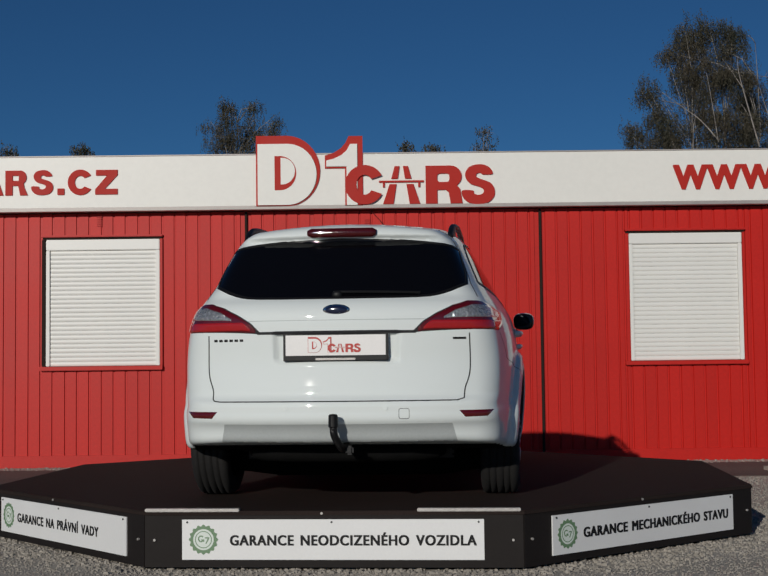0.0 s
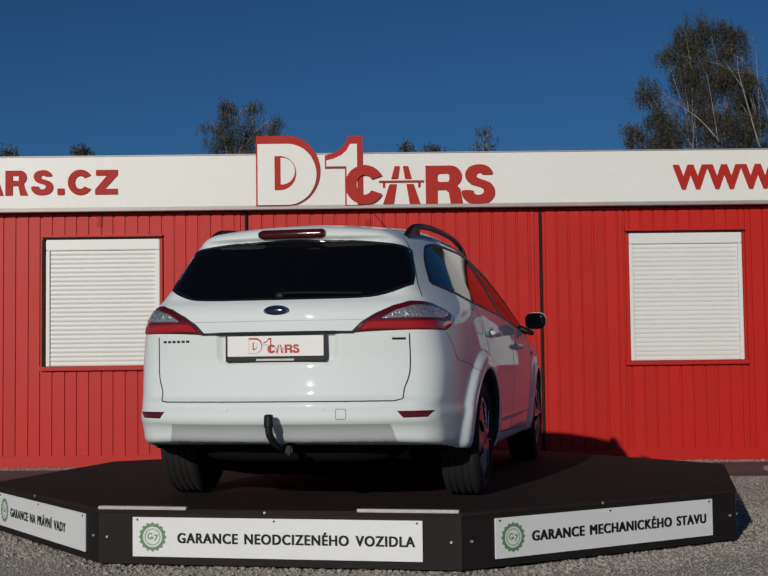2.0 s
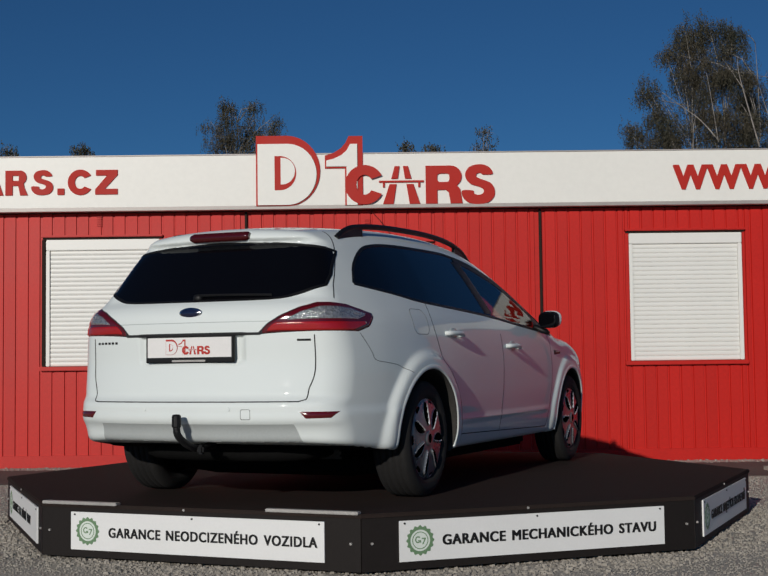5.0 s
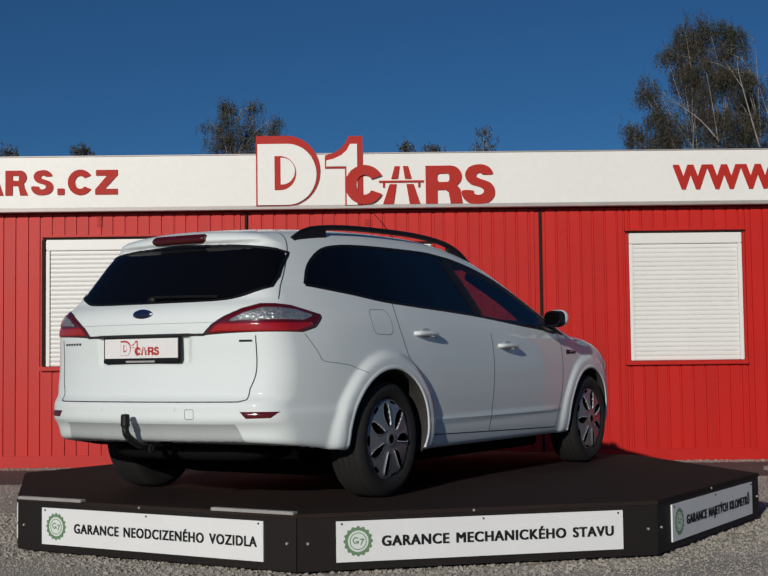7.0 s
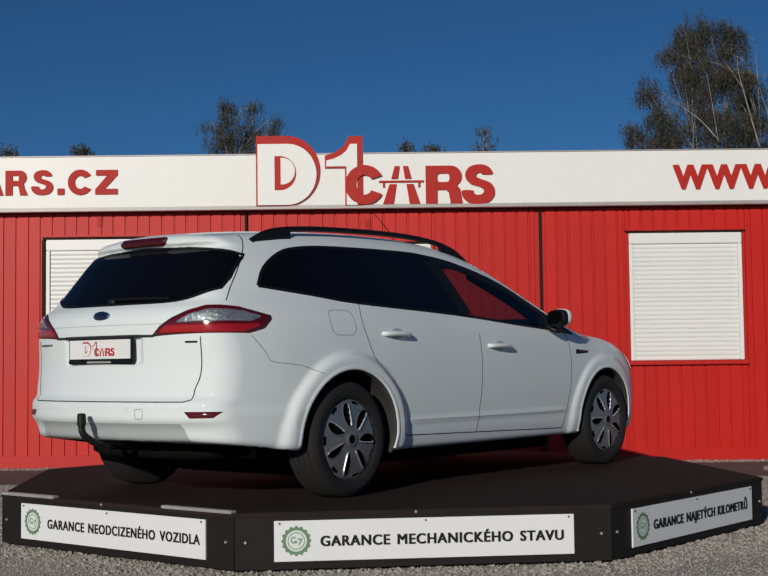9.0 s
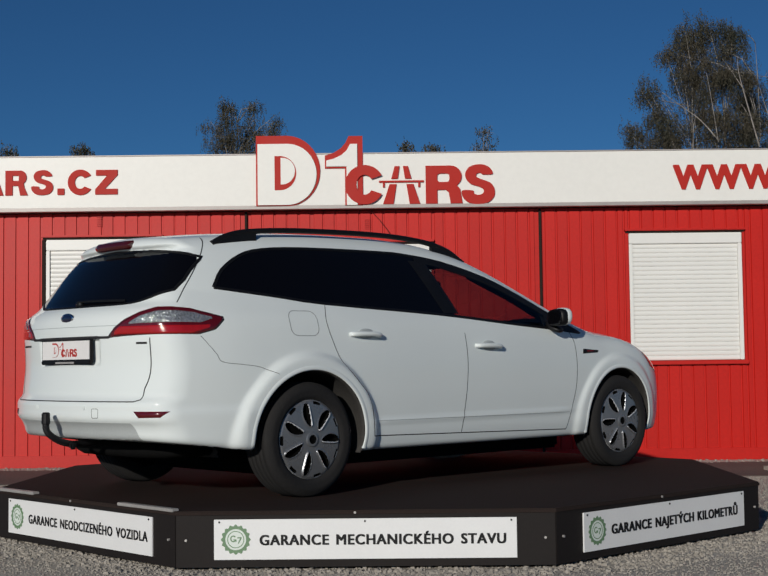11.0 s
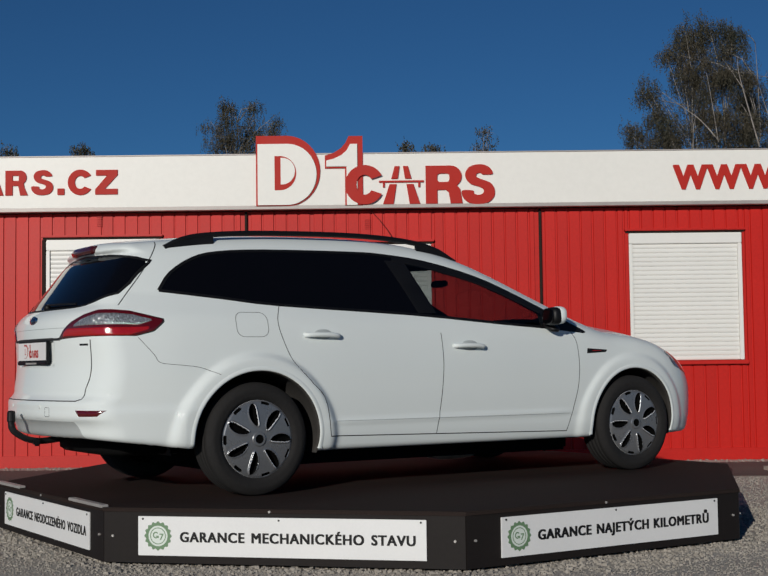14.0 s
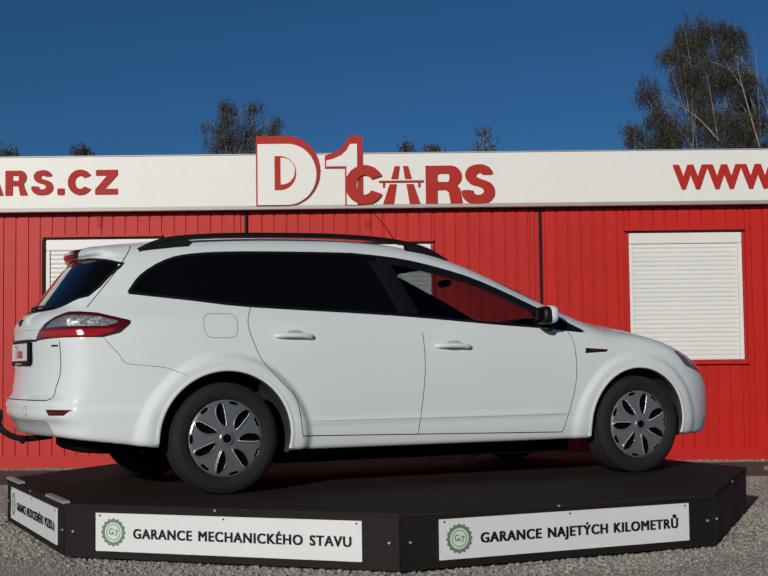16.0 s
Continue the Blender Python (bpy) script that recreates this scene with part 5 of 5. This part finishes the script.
# ---- trees behind the cabins ----
def tree(x, y, lobes, seed, strands, label, leaf=0.04, hang=0.5, trunks=1, limbs=()):
    """A birch: trunks, limbs that run into the lobes of its crown, and hanging strands of small leaves. Lobes: x and z of the middle, half breadth, half height."""
    rng = random.Random(seed)
    t = empty("tree", label, "tree", "birches behind the cabins")
    t.location = (x, y, 0)
    wood = bmesh.new()
    top = max(z + b for _, z, _, b in lobes)
    stems = []
    for k in range(trunks):
        px = (k - (trunks - 1) / 2) * 0.8
        q = [Vector((px * (0.5 + 0.7 * f) + rng.gauss(0, 0.06), rng.gauss(0, 0.08), f * top * 0.93 - 0.1)) for f in (0, 0.15, 0.3, 0.45, 0.6, 0.75, 0.88, 1.0)]
        tube(q, 0.0065 * top, 8, wood, 0.12)
        stems.append(q)
    weights = [a * b for _, _, a, b in lobes]
    def inside():
        cx, cz, a, b = rng.choices(lobes, weights)[0]
        while True:
            u, v, w = rng.uniform(-1, 1), rng.uniform(-1, 1), rng.uniform(-1, 1)
            if u * u + v * v + w * w < 1:
                return Vector((cx - x + u * a, v * a * 0.9, cz + w * b))
    tips = []
    for cx, cz, a, b in lobes:
        for k in range(int(5 + 9 * a)):
            e = Vector((cx - x + rng.uniform(-0.7, 0.7) * a, rng.uniform(-0.7, 0.7) * a, cz + rng.uniform(-0.7, 0.6) * b))
            stem = rng.choice(stems)
            f = [q for q in stem if q.z < e.z - 0.25 * (e - q).xy.length] or stem[:2]
            s = rng.choice(f[-3:])
            mid = s.lerp(e, 0.5) + Vector((rng.gauss(0, 0.08), rng.gauss(0, 0.08), 0.10 + 0.1 * rng.random()))
            tube([s, s.lerp(mid, 0.5) + Vector((0, 0, 0.03)), mid, mid.lerp(e, 0.6), e], 0.017 * rng.uniform(0.5, 1.2), 5, wood, 0.25)
            for j in range(4):
                g = mid.lerp(e, rng.random())
                h = g + Vector((rng.gauss(0, 0.14), rng.gauss(0, 0.14), rng.uniform(-0.12, 0.16)))
                tube([g, g.lerp(h, 0.5) + Vector((0, 0, 0.04)), h], 0.006, 4, wood, 0.4)
                tips.append(h)
            tips.append(e)
    for points, girth in limbs:  # pale limbs that stand clear of the leaves
        tube(smooth_line([(q[0] - x, q[2] + rng.gauss(0, 0.05), q[1]) for q in points], 4), girth * 0.45, 6, wood, 0.3)
    part("trunk", wood, BARK, t, "pale birch trunk and limbs", smooth=True)
    verts, faces = [], []
    # clumps leave gaps between them
    clumps = [inside() for _ in range(max(6, strands // 40))] + tips
    for _ in range(strands):
        c = rng.choice(clumps) + Vector((rng.gauss(0, 0.085), rng.gauss(0, 0.085), rng.gauss(0, 0.07)))
        long = hang * rng.uniform(0.25, 1.0)
        sway = Vector((rng.gauss(0, 0.06), rng.gauss(0, 0.06), 0))
        n = max(4, int(long / 0.032))
        for k in range(n):
            f = k / n
            p = c + Vector((0, 0, -long * f)) + sway * f + Vector((rng.gauss(0, 0.018), rng.gauss(0, 0.018), rng.gauss(0, 0.012)))
            u = Vector((rng.gauss(0, 1), rng.gauss(0, 1), rng.gauss(0, 0.4))).normalized()
            w = (Vector((0, 0, -1)) + Vector((rng.gauss(0, 0.5), rng.gauss(0, 0.5), 0))).normalized()
            s = leaf * rng.uniform(0.6, 1.3)
            b = len(verts)
            verts += [tuple(p - w * s * 0.7), tuple(p + u * s * 0.45), tuple(p + w * s * 0.8), tuple(p - u * s * 0.45)]
            faces.append((b, b + 1, b + 2, b + 3))
    part("crown", (verts, [], faces), LEAF, t, "thin drooping dull green and brown leaves")


tree(8.7, 24.0, [(8.04, 9.34, 0.5, 0.47), (8.93, 9.2, 0.44, 0.52), (7.52, 8.83, 0.35, 0.27), (8.42, 8.13, 1.05, 0.57), (6.84, 7.92, 0.33, 0.37), (6.43, 6.85, 0.23, 0.31), (7.25, 6.92, 0.59, 0.45), (8.76, 7.01, 1.06, 0.55)], 21, 12500, "tall birch with thin drooping brown-green leaves", 0.027, 0.42, 3,
     limbs=((((9.39, 6.27, -0.75), (9.14, 7.26, -0.75), (8.95, 8.06, -0.75), (8.92, 8.49, -0.75)), 0.05), (((9.08, 7.63, -0.75), (8.71, 8.25, -0.75), (8.52, 8.44, -0.75)), 0.025), (((8.42, 6.46, -0.75), (7.99, 6.96, -0.75), (7.57, 7.3, -0.75), (7.04, 7.65, -0.75)), 0.04), (((8.4, 6.4, -0.75), (8.25, 7.45, -0.75), (8.15, 8.13, -0.75)), 0.03), (((9.84, 6.51, -0.75), (9.63, 7.13, -0.75), (9.45, 7.75, -0.75)), 0.03)))
tree(10.4, 25.5, [(9.89, 8.29, 0.42, 0.55), (9.99, 7.15, 0.57, 0.71)], 5, 2600, "thin birch with sparse leaves beside a tall one", 0.027, 0.4, 2)
tree(-4.5, 33.0, [(-5.1, 8.53, 0.51, 0.63), (-4.5, 8.63, 0.56, 0.73), (-4.76, 9.41, 0.17, 0.2), (-3.82, 9.35, 0.17, 0.28), (-3.97, 8.64, 0.31, 0.51), (-3.32, 8.46, 0.26, 0.33), (-3.17, 8.95, 0.08, 0.17)], 12, 2300, "dark birch behind the trade sign", 0.032, 0.38)
tree(-13.63, 40.0, [(-13.63, 9.15, 0.40, 0.40)], 3, 160, "small far birch top", 0.05, 0.3)
tree(-10.99, 40.0, [(-10.99, 9.10, 0.46, 0.36)], 4, 260, "small far birch top", 0.05, 0.3)
tree(1.13, 40.0, [(1.13, 9.10, 0.24, 0.36)], 6, 130, "small far birch top", 0.05, 0.3)
tree(2.13, 41.0, [(2.13, 9.15, 0.42, 0.34)], 7, 220, "small far birch top", 0.05, 0.3)
tree(3.96, 40.0, [(3.90, 9.15, 0.40, 0.28), (4.11, 9.70, 0.17, 0.40)], 8, 200, "thin far birch top with few leaves", 0.045, 0.3)


# ---- what moves: turntable and car turn together ----
TURN = ((0, -0.0), (0.5, -1.72), (1, -3.56), (1.5, -5.41), (2, -7.36), (2.5, -9.13), (3, -10.96), (3.5, -12.87), (4, -14.98), (6.5, -24.31), (7, -26.25), (7.5, -28.03), (8, -29.85), (8.5, -31.68), (9, -33.74), (11.5, -43.32), (12, -45.17), (12.5, -46.92), (13, -48.81), (13.5, -50.66), (14, -52.6), (14.5, -54.48), (15, -56.43), (15.5, -58.33), (16, -60.27))
CAR_TURN, CAR_OFF = -5.35, (-0.012, -0.009)


def motions():
    walk(table, [(t, pose(*AXIS, 0, 0, 0, q)) for t, q in TURN])
    walk(car_body, [(t, pose(*AXIS, TOP, 0, 0, q + CAR_TURN) @ pose(*CAR_OFF, 0)) for t, q in TURN])


motions()
